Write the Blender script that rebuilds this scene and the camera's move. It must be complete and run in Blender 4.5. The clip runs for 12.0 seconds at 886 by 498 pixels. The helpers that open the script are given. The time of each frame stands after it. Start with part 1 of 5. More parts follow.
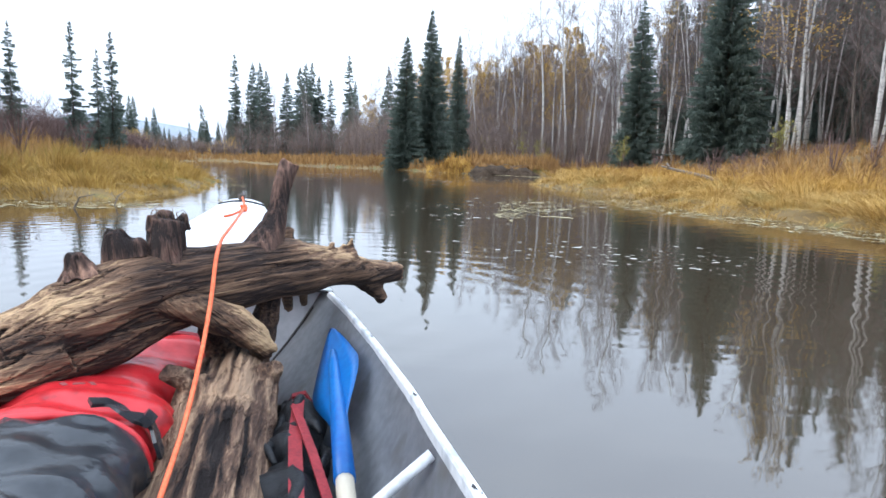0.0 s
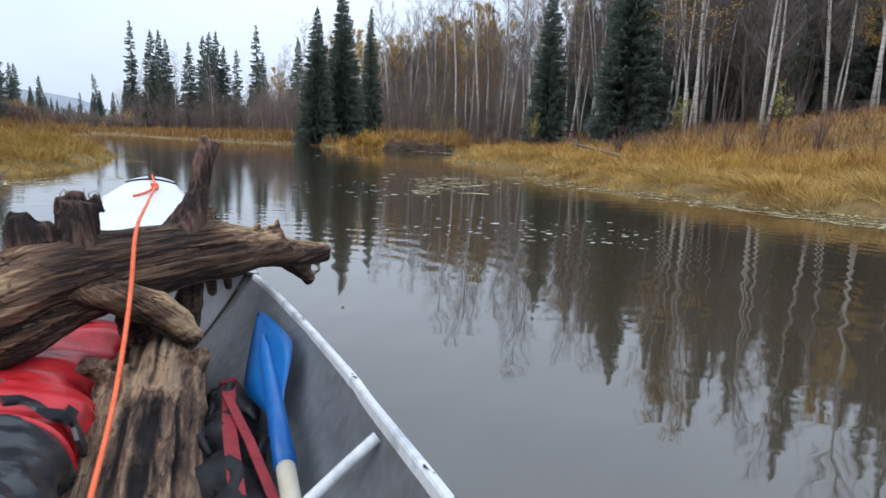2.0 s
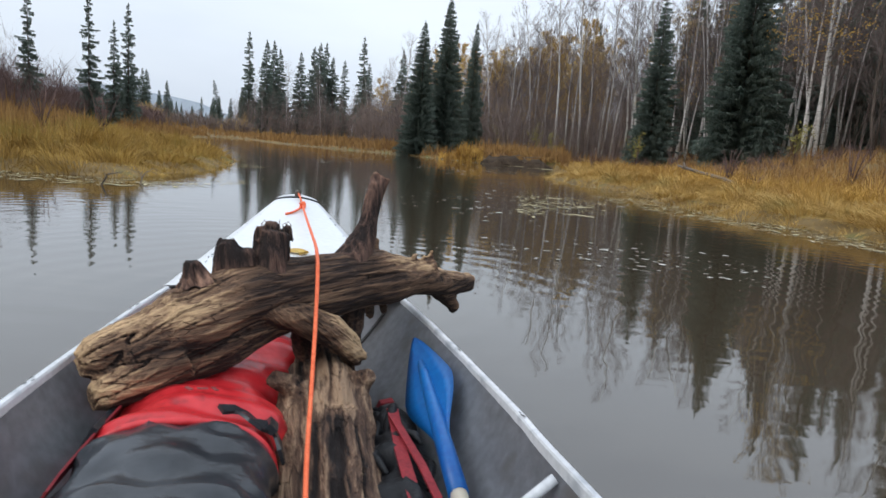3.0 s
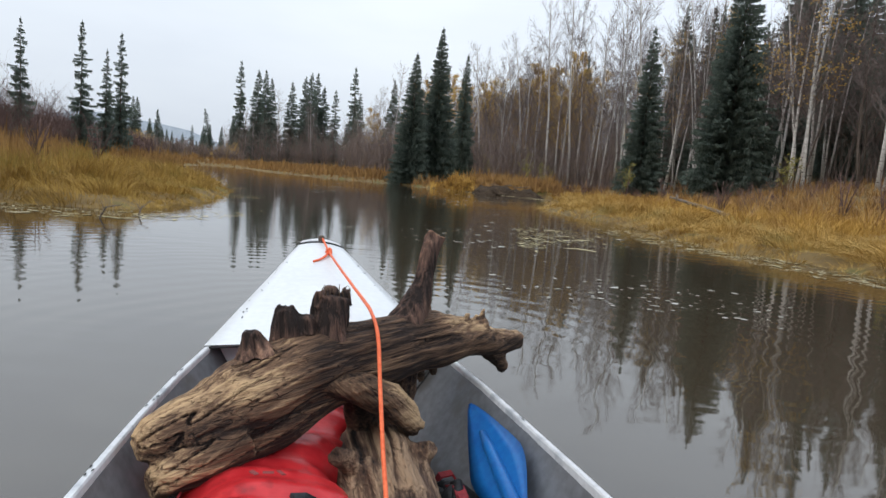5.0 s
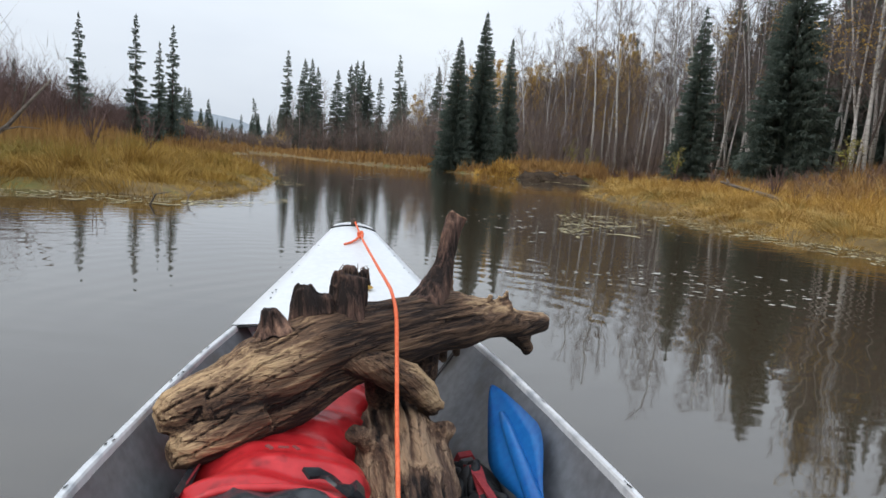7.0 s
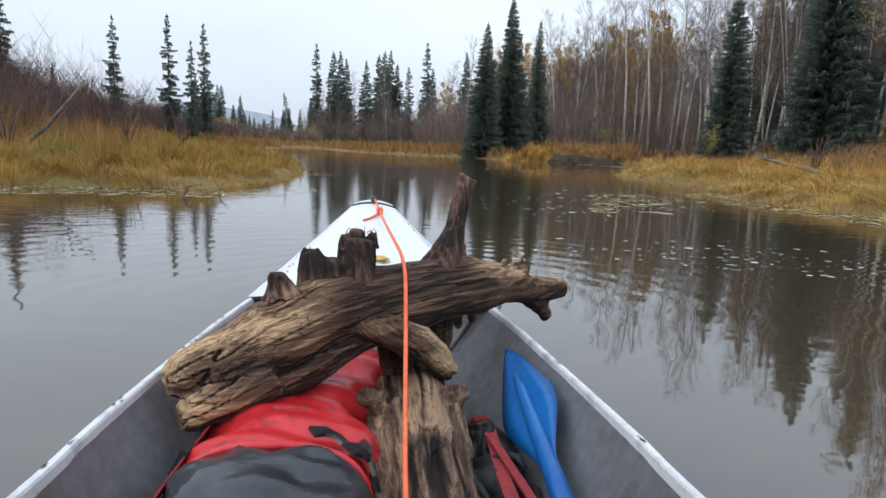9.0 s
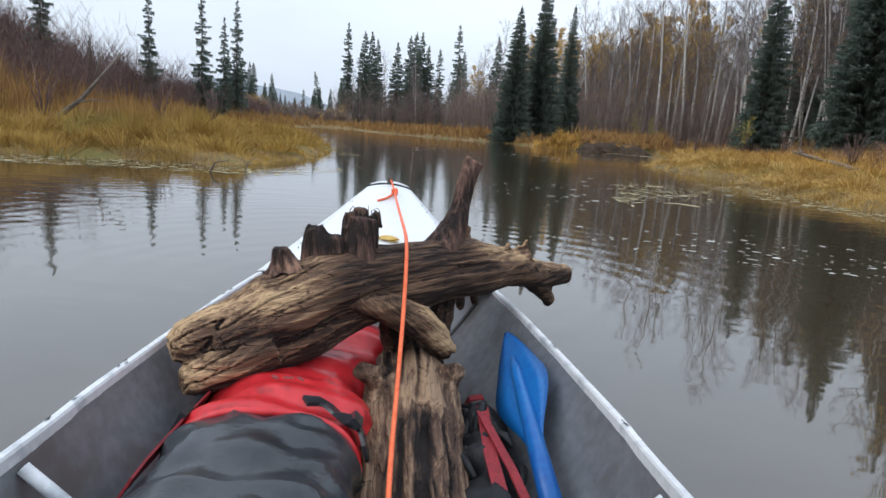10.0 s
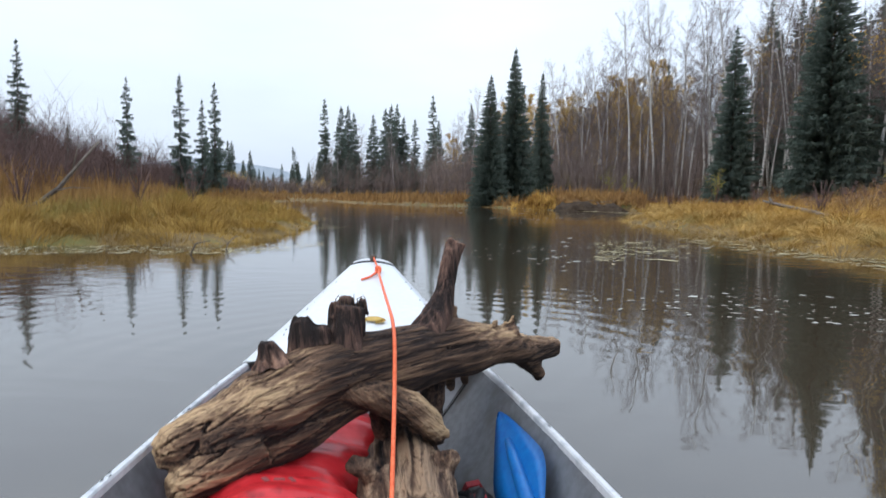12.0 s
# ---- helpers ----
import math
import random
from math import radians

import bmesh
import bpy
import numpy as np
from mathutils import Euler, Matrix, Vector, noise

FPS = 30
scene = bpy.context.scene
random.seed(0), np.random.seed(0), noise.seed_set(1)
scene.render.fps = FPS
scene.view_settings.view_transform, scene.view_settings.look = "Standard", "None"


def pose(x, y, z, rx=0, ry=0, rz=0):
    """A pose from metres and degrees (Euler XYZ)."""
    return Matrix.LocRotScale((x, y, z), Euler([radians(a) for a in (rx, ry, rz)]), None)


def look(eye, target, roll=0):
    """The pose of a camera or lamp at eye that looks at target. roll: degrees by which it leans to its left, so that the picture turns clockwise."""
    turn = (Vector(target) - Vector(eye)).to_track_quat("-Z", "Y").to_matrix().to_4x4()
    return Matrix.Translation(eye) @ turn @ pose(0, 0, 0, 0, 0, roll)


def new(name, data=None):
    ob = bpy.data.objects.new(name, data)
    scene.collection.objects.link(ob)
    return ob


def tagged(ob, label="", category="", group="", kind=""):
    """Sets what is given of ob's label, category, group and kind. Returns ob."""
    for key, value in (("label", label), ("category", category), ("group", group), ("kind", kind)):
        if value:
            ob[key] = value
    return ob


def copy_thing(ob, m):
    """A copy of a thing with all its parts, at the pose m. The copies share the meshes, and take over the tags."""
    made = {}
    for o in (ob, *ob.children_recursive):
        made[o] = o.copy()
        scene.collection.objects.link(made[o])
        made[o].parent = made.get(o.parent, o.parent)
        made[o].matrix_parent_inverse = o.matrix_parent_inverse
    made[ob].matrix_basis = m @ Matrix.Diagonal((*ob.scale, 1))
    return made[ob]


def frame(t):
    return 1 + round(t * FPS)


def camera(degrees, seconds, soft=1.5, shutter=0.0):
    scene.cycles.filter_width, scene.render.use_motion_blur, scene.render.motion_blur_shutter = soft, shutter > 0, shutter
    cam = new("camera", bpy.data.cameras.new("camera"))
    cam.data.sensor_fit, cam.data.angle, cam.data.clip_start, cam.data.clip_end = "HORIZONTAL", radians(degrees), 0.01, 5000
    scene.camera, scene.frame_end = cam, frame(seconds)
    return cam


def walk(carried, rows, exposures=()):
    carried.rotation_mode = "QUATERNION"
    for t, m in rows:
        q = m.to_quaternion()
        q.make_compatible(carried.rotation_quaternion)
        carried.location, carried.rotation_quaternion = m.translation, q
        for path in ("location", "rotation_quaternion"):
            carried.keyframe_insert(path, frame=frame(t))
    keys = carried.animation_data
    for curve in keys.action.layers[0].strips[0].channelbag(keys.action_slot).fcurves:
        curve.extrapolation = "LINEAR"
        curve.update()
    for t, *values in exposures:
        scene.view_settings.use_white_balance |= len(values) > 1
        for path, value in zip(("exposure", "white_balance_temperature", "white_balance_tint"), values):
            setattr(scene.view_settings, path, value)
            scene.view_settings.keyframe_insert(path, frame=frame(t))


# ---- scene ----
# ---- camera ----
PATH = [
    (0.0, look((0.232, -0.006, 0.736), (-0.479, 9.880, -0.596), 1.68)),
    (0.5, look((0.222, 0.013, 0.728), (0.170, 9.914, -0.678), 2.55)),
    (1.0, look((0.224, 0.036, 0.727), (0.899, 9.915, -0.669), 3.25)),
    (1.5, look((0.248, -0.007, 0.731), (0.959, 9.846, -0.819), 3.09)),
    (2.0, look((0.189, -0.001, 0.742), (0.823, 9.841, -0.917), 2.02)),
    (2.5, look((0.113, -0.066, 0.790), (-0.077, 9.835, -0.604), 3.17)),
    (3.0, look((0.024, -0.072, 0.811), (-0.764, 9.777, -0.730), 4.31)),
    (3.5, look((-0.075, 0.001, 0.867), (-0.778, 9.871, -0.575), 3.05)),
    (5.5, look((-0.166, -0.013, 0.872), (-0.851, 9.907, -0.188), 5.03)),
    (6.0, look((-0.125, -0.004, 0.863), (-0.918, 9.873, -0.484), 4.75)),
    (6.5, look((-0.114, 0.012, 0.859), (-1.005, 9.869, -0.576), 4.69)),
    (7.0, look((-0.105, 0.004, 0.859), (-1.437, 9.823, -0.489), 4.12)),
    (7.5, look((-0.107, 0.013, 0.825), (-1.544, 9.792, -0.700), 3.75)),
    (9.5, look((-0.016, 0.031, 0.797), (-1.972, 9.706, -0.804), 2.07)),
    (10.0, look((0.010, 0.016, 0.798), (-2.182, 9.601, -1.026), 3.79)),
    (10.5, look((0.019, 0.035, 0.804), (-2.224, 9.667, -0.678), 1.39)),
    (11.0, look((0.034, 0.007, 0.806), (-2.480, 9.535, -0.895), 4.17)),
    (11.5, look((0.021, 0.008, 0.820), (-2.363, 9.603, -0.680), 3.67)),
    (12.0, look((0.003, 0.015, 0.840), (-1.998, 9.780, 0.037), 0.74)),
]
cam = camera(69.64, 12.0, soft=1.5, shutter=0.3)
EXPOSURE = [(0.0, 0.90, 5900, 10), (0.5, 0.60, 5900, 10), (1.0, 0.42, 5850, 10), (1.5, 0.32, 5850, 10), (2.5, 0.12, 6300, 10), (6.5, 0.03, 6600, 10), (9.5, 0.16, 6300, 10), (11.0, 0.18, 6250, 10), (12.0, 0.21, 6150, 10)]
walk(cam, PATH, EXPOSURE)

# ---- world and light: even overcast ----
world = bpy.data.worlds.new("overcast")
scene.world = world
world.use_nodes = True
wn, wl = world.node_tree.nodes, world.node_tree.links
wn.clear()
sky = wn.new("ShaderNodeTexSky")
sky.sky_type, sky.sun_disc = "NISHITA", False
sky.sun_elevation, sky.sun_rotation = radians(38), radians(225)
sky.air_density, sky.dust_density = 1.0, 4.0
skyhsv = wn.new("ShaderNodeHueSaturation")
skyhsv.inputs["Saturation"].default_value = 0.35
skygain = wn.new("ShaderNodeMix")
skygain.data_type, skygain.blend_type = "RGBA", "MULTIPLY"
skygain.inputs["Factor"].default_value = 1.0
skygain.inputs["B"].default_value = (0.1, 0.1, 0.1, 1)
wcoord = wn.new("ShaderNodeTexCoord")
wmap = wn.new("ShaderNodeMapping")
wmap.inputs["Scale"].default_value = (1.0, 1.0, 3.5)
cloud = wn.new("ShaderNodeTexNoise")
cloud.inputs["Scale"].default_value, cloud.inputs["Detail"].default_value = 1.6, 5.0
cramp = wn.new("ShaderNodeValToRGB")
cramp.color_ramp.elements[0].position, cramp.color_ramp.elements[1].position = 0.3, 0.72
cramp.color_ramp.elements[0].color = (0.67, 0.75, 0.87, 1)
cramp.color_ramp.elements[1].color = (0.83, 0.91, 1.00, 1)
wmix = wn.new("ShaderNodeMix")
wmix.data_type = "RGBA"
wmix.inputs["Factor"].default_value = 0.86
wback = wn.new("ShaderNodeBackground")
wback.inputs["Strength"].default_value = 1.08
wout = wn.new("ShaderNodeOutputWorld")
wl.new(wcoord.outputs["Generated"], wmap.inputs["Vector"])
wl.new(wmap.outputs["Vector"], cloud.inputs["Vector"])
wl.new(cloud.outputs["Fac"], cramp.inputs["Fac"])
wl.new(sky.outputs["Color"], skyhsv.inputs["Color"])
wl.new(skyhsv.outputs["Color"], skygain.inputs["A"])
wl.new(skygain.outputs["Result"], wmix.inputs["A"])
wl.new(cramp.outputs["Color"], wmix.inputs["B"])
wsplit = wn.new("ShaderNodeSeparateXYZ")
wrise = wn.new("ShaderNodeMapRange")
wrise.inputs["From Min"].default_value, wrise.inputs["From Max"].default_value = 0.0, 1.0
wrise.inputs["To Min"].default_value, wrise.inputs["To Max"].default_value = 0.90, 1.75
wgrad = wn.new("ShaderNodeVectorMath")
wgrad.operation = "SCALE"
wl.new(wcoord.outputs["Generated"], wsplit.inputs[0])
wl.new(wsplit.outputs["Z"], wrise.inputs["Value"])
wl.new(wmix.outputs["Result"], wgrad.inputs[0])
wl.new(wrise.outputs["Result"], wgrad.inputs["Scale"])
wl.new(wgrad.outputs["Vector"], wback.inputs["Color"])
wl.new(wback.outputs["Background"], wout.inputs["Surface"])

sun = new("sun", bpy.data.lights.new("sun", "SUN"))
sun.data.energy, sun.data.angle, sun.data.color = 0.7, radians(35), (1.0, 0.97, 0.93)
sun.rotation_euler = (radians(52), 0, radians(-45))


# ---- materials ----
def material(name, a, b, scale=4.0, rough=0.7, bump=0.2, metal=0.0, stretch=(1, 1, 1), fine=8.0, island=0.0, c=None, spec=0.4, dist=0.01, coord="Object", shift=0.0, thin=0.0):
    """Two-scale noise between colours a and b, with spots of c; bump from the fine noise."""
    m = bpy.data.materials.new(name)
    m.use_nodes = True
    n, l = m.node_tree.nodes, m.node_tree.links
    bsdf = n["Principled BSDF"]
    tc = n.new("ShaderNodeTexCoord")
    mp = n.new("ShaderNodeMapping")
    mp.inputs["Scale"].default_value = stretch
    l.new(tc.outputs[coord], mp.inputs["Vector"])
    big = n.new("ShaderNodeTexNoise")
    big.inputs["Scale"].default_value, big.inputs["Detail"].default_value = scale, 4
    small = n.new("ShaderNodeTexNoise")
    small.inputs["Scale"].default_value, small.inputs["Detail"].default_value = scale * fine, 6
    for t in (big, small):
        l.new(mp.outputs["Vector"], t.inputs["Vector"])
    add = n.new("ShaderNodeMath")
    add.operation = "ADD"
    l.new(big.outputs["Fac"], add.inputs[0])
    l.new(small.outputs["Fac"], add.inputs[1])
    val = add.outputs[0]
    if island:
        geo = n.new("ShaderNodeNewGeometry")
        mul = n.new("ShaderNodeMath")
        mul.operation, mul.inputs[1].default_value = "MULTIPLY_ADD", island
        l.new(geo.outputs["Random Per Island"], mul.inputs[0])
        l.new(val, mul.inputs[2])
        sub = n.new("ShaderNodeMath")
        sub.operation, sub.inputs[1].default_value = "SUBTRACT", island * 0.5
        l.new(mul.outputs[0], sub.inputs[0])
        val = sub.outputs[0]
    ramp = n.new("ShaderNodeMapRange")
    ramp.inputs["From Min"].default_value, ramp.inputs["From Max"].default_value = 0.72 + shift, 1.28 + shift
    l.new(val, ramp.inputs["Value"])
    mix = n.new("ShaderNodeMix")
    mix.data_type = "RGBA"
    mix.inputs["A"].default_value, mix.inputs["B"].default_value = (*a, 1), (*b, 1)
    l.new(ramp.outputs["Result"], mix.inputs["Factor"])
    col = mix.outputs["Result"]
    if c:
        spot = n.new("ShaderNodeTexNoise")
        spot.inputs["Scale"].default_value, spot.inputs["Detail"].default_value = scale * 2.3, 5
        l.new(mp.outputs["Vector"], spot.inputs["Vector"])
        sr = n.new("ShaderNodeMapRange")
        sr.inputs["From Min"].default_value, sr.inputs["From Max"].default_value = 0.56, 0.66
        l.new(spot.outputs["Fac"], sr.inputs["Value"])
        m2 = n.new("ShaderNodeMix")
        m2.data_type = "RGBA"
        m2.inputs["B"].default_value = (*c, 1)
        l.new(col, m2.inputs["A"])
        l.new(sr.outputs["Result"], m2.inputs["Factor"])
        col = m2.outputs["Result"]
    l.new(col, bsdf.inputs["Base Color"])
    bsdf.inputs["Roughness"].default_value, bsdf.inputs["Metallic"].default_value = rough, metal
    bsdf.inputs["Specular IOR Level"].default_value = spec
    if bump:
        bp = n.new("ShaderNodeBump")
        bp.inputs["Strength"].default_value, bp.inputs["Distance"].default_value = bump, dist
        l.new(val if not island else add.outputs[0], bp.inputs["Height"])
        l.new(bp.outputs["Normal"], bsdf.inputs["Normal"])
    if thin:
        # thin leaves and needles let some light through
        glow = n.new("ShaderNodeBsdfTranslucent")
        l.new(col, glow.inputs["Color"])
        both = n.new("ShaderNodeMixShader")
        both.inputs["Fac"].default_value = thin
        l.new(bsdf.outputs["BSDF"], both.inputs[1])
        l.new(glow.outputs["BSDF"], both.inputs[2])
        l.new(both.outputs["Shader"], n["Material Output"].inputs["Surface"])
    return m


def water_material():
    m = bpy.data.materials.new("still_murky_water")
    m.use_nodes = True
    n, l = m.node_tree.nodes, m.node_tree.links
    bsdf = n["Principled BSDF"]
    bsdf.inputs["Base Color"].default_value = (0.050, 0.038, 0.024, 1)
    bsdf.inputs["Roughness"].default_value, bsdf.inputs["IOR"].default_value = 0.032, 2.0
    bsdf.inputs["Specular IOR Level"].default_value = 0.5
    tc = n.new("ShaderNodeTexCoord")
    fine = n.new("ShaderNodeTexNoise")
    fine.inputs["Scale"].default_value, fine.inputs["Detail"].default_value = 2.2, 2
    mp = n.new("ShaderNodeMapping")
    mp.inputs["Scale"].default_value = (0.55, 1.6, 1)
    l.new(tc.outputs["Object"], mp.inputs["Vector"])
    l.new(mp.outputs["Vector"], fine.inputs["Vector"])
    broad = n.new("ShaderNodeTexNoise")
    broad.inputs["Scale"].default_value = 0.09
    l.new(tc.outputs["Object"], broad.inputs["Vector"])
    br = n.new("ShaderNodeMapRange")
    br.inputs["From Min"].default_value, br.inputs["From Max"].default_value = 0.42, 0.62
    br.inputs["To Min"].default_value, br.inputs["To Max"].default_value = 0.25, 1.0
    l.new(broad.outputs["Fac"], br.inputs["Value"])
    mul = n.new("ShaderNodeMath")
    mul.operation = "MULTIPLY"
    l.new(fine.outputs["Fac"], mul.inputs[0])
    l.new(br.outputs["Result"], mul.inputs[1])
    # rings of small waves spreading from the bow
    rmap = n.new("ShaderNodeMapping")
    rmap.inputs["Location"].default_value = (0.975, -3.15, 0)
    l.new(tc.outputs["Object"], rmap.inputs["Vector"])
    rings = n.new("ShaderNodeTexWave")
    rings.wave_type, rings.rings_direction = "RINGS", "Z"
    rings.inputs["Scale"].default_value, rings.inputs["Distortion"].default_value = 1.3, 7.0
    rings.inputs["Detail"].default_value, rings.inputs["Detail Scale"].default_value = 2.0, 0.5
    l.new(rmap.outputs["Vector"], rings.inputs["Vector"])
    away = n.new("ShaderNodeVectorMath")
    away.operation = "LENGTH"
    l.new(rmap.outputs["Vector"], away.inputs[0])
    fade = n.new("ShaderNodeMapRange")
    fade.inputs["From Min"].default_value, fade.inputs["From Max"].default_value = 3.0, 17.0
    fade.inputs["To Min"].default_value, fade.inputs["To Max"].default_value = 0.085, 0.0
    l.new(away.outputs["Value"], fade.inputs["Value"])
    ringed = n.new("ShaderNodeMath")
    ringed.operation = "MULTIPLY"
    l.new(rings.outputs["Fac"], ringed.inputs[0])
    l.new(fade.outputs["Result"], ringed.inputs[1])
    total = n.new("ShaderNodeMath")
    total.operation = "ADD"
    l.new(mul.outputs[0], total.inputs[0])
    l.new(ringed.outputs[0], total.inputs[1])
    # a patch ruffled by a breath of wind
    pmap = n.new("ShaderNodeMapping")
    pmap.inputs["Location"].default_value = (-0.5, -12.5, 0)
    l.new(tc.outputs["Object"], pmap.inputs["Vector"])
    far = n.new("ShaderNodeVectorMath")
    far.operation = "LENGTH"
    l.new(pmap.outputs["Vector"], far.inputs[0])
    ruffle = n.new("ShaderNodeMapRange")
    ruffle.inputs["From Min"].default_value, ruffle.inputs["From Max"].default_value = 1.0, 5.5
    ruffle.inputs["To Min"].default_value, ruffle.inputs["To Max"].default_value = 0.55, 0.0
    l.new(far.outputs["Value"], ruffle.inputs["Value"])
    chop = n.new("ShaderNodeTexNoise")
    chop.inputs["Scale"].default_value, chop.inputs["Detail"].default_value = 5.0, 2
    l.new(mp.outputs["Vector"], chop.inputs["Vector"])
    patched = n.new("ShaderNodeMath")
    patched.operation = "MULTIPLY_ADD"
    l.new(chop.outputs["Fac"], patched.inputs[0])
    l.new(ruffle.outputs["Result"], patched.inputs[1])
    l.new(total.outputs[0], patched.inputs[2])
    bp = n.new("ShaderNodeBump")
    bp.inputs["Strength"].default_value, bp.inputs["Distance"].default_value = 0.6, 0.012
    l.new(patched.outputs[0], bp.inputs["Height"])
    l.new(bp.outputs["Normal"], bsdf.inputs["Normal"])
    return m


def wood_material(name, dark, mid, pale, along=0, rough=0.8, bump=0.7, split=0.13, turn=0.0):
    """Weathered wood: fine fibre along one object axis, turned about y, blotches, paler worn ridges; the mesh's tone
    layer makes it paler or darker.
    """
    m = bpy.data.materials.new(name)
    m.use_nodes = True
    n, l = m.node_tree.nodes, m.node_tree.links
    bsdf = n["Principled BSDF"]
    tc = n.new("ShaderNodeTexCoord")
    turned = n.new("ShaderNodeVectorRotate")
    turned.rotation_type = "Y_AXIS"
    turned.inputs["Angle"].default_value = radians(turn)
    l.new(tc.outputs["Object"], turned.inputs["Vector"])

    def fibre(scale, squeeze, detail):
        mp = n.new("ShaderNodeMapping")
        k = [1.0, 1.0, 1.0]
        k[along] = squeeze
        mp.inputs["Scale"].default_value = k
        t = n.new("ShaderNodeTexNoise")
        t.inputs["Scale"].default_value, t.inputs["Detail"].default_value, t.inputs["Distortion"].default_value = scale, detail, 0.15
        l.new(turned.outputs["Vector"], mp.inputs["Vector"])
        l.new(mp.outputs["Vector"], t.inputs["Vector"])
        return t.outputs["Fac"]

    def math2(op, a, b):
        q = n.new("ShaderNodeMath")
        q.operation = op
        for i, v in enumerate((a, b)):
            if isinstance(v, float):
                q.inputs[i].default_value = v
            else:
                l.new(v, q.inputs[i])
        return q.outputs[0]

    def weighted(pairs):
        total = None
        for v, w in pairs:
            q = math2("MULTIPLY", v, w)
            total = q if total is None else math2("ADD", total, q)
        return total

    strands, fine, blotch, patch = fibre(120, 0.030, 7), fibre(420, 0.035, 3), fibre(26, 0.22, 5), fibre(7, 0.5, 3)
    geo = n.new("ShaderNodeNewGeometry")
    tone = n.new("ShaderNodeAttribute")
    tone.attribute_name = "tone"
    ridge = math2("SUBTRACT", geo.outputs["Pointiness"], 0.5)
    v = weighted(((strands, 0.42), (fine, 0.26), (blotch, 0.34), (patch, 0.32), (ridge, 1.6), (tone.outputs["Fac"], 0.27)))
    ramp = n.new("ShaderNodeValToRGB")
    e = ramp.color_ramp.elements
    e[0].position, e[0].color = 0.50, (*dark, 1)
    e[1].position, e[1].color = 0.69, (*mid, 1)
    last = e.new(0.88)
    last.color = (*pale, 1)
    # long thin fissures along the grain
    fissure = None
    for scale, squeeze, wide in ((26, 0.016, 0.011), (60, 0.020, 0.010)):
        gap = math2("ABSOLUTE", math2("SUBTRACT", fibre(scale, squeeze, 2), 0.5), 0.0)
        shut = n.new("ShaderNodeMapRange")
        shut.inputs["From Max"].default_value = wide
        l.new(gap, shut.inputs["Value"])
        fissure = shut.outputs["Result"] if fissure is None else math2("MULTIPLY", fissure, shut.outputs["Result"])
    keep = math2("MULTIPLY_ADD", fissure, split)
    keep.node.inputs[2].default_value = -split
    v = math2("ADD", v, keep)
    l.new(v, ramp.inputs["Fac"])
    l.new(ramp.outputs["Color"], bsdf.inputs["Base Color"])
    bsdf.inputs["Roughness"].default_value, bsdf.inputs["Specular IOR Level"].default_value = rough, 0.35
    bp = n.new("ShaderNodeBump")
    bp.inputs["Strength"].default_value, bp.inputs["Distance"].default_value = bump, 0.010
    l.new(weighted(((strands, 1.0), (fine, 0.4), (blotch, 0.8), (fissure, 0.7))), bp.inputs["Height"])
    l.new(bp.outputs["Normal"], bsdf.inputs["Normal"])
    return m


M_WATER = water_material()
M_GROUND = material("wet_sedge_soil", (0.10, 0.065, 0.025), (0.22, 0.145, 0.05), 0.35, 0.95, 0.6, fine=12, c=(0.13, 0.12, 0.035), dist=0.05)
M_GOLD = material("golden_dry_sedge", (0.26, 0.132, 0.020), (0.57, 0.345, 0.078), 0.22, 0.8, 0, island=0.6, fine=9, c=(0.27, 0.145, 0.038))
M_OLIVE = material("olive_brown_sedge", (0.20, 0.112, 0.020), (0.47, 0.295, 0.066), 0.25, 0.8, 0, island=0.5, fine=9, c=(0.22, 0.17, 0.035))
M_RUST = material("rust_brown_grass", (0.165, 0.082, 0.027), (0.36, 0.203, 0.066), 0.2, 0.85, 0, island=0.5, fine=9, c=(0.34, 0.20, 0.06))
M_STRAW = material("pale_matted_straw", (0.28, 0.162, 0.036), (0.56, 0.370, 0.115), 0.3, 0.8, 0, island=0.65, fine=9, c=(0.31, 0.24, 0.08))
M_BRUSH = material("bare_red_brown_twigs", (0.078, 0.046, 0.041), (0.185, 0.118, 0.102), 0.4, 0.85, 0, island=0.6)
M_NEEDLE = material("spruce_needles", (0.080, 0.108, 0.090), (0.185, 0.222, 0.185), 0.8, 0.75, 0, island=0.5, spec=0.2, thin=0.48)
M_BARK = material("grey_brown_spruce_bark", (0.06, 0.045, 0.035), (0.14, 0.11, 0.09), 3, 0.9, 0.5)
M_BIRCH = material("white_birch_bark", (0.38, 0.355, 0.33), (0.64, 0.61, 0.57), 1.5, 0.75, 0.3, stretch=(1, 1, 5), c=(0.07, 0.06, 0.05))
M_TWIG = material("grey_brown_birch_twigs", (0.10, 0.075, 0.068), (0.24, 0.195, 0.18), 0.5, 0.85, 0, island=0.5)
M_YELLOW = material("yellow_autumn_leaves", (0.42, 0.25, 0.06), (0.70, 0.48, 0.14), 0.6, 0.7, 0, island=0.6, thin=0.3)
M_MUD = material("dark_cut_mud_bank", (0.028, 0.020, 0.014), (0.09, 0.064, 0.044), 1.5, 0.9, 1.0, spec=0.1, dist=0.09)
M_ALU = material("dull_grey_aluminium", (0.150, 0.153, 0.162), (0.235, 0.243, 0.258), 3, 0.48, 0.15, metal=0.5, c=(0.15, 0.145, 0.14), fine=14, dist=0.003)
M_RIM = material("worn_white_gunwale_paint", (0.53, 0.54, 0.55), (0.69, 0.70, 0.71), 6, 0.5, 0.2, fine=12, dist=0.002, c=(0.38, 0.40, 0.42))
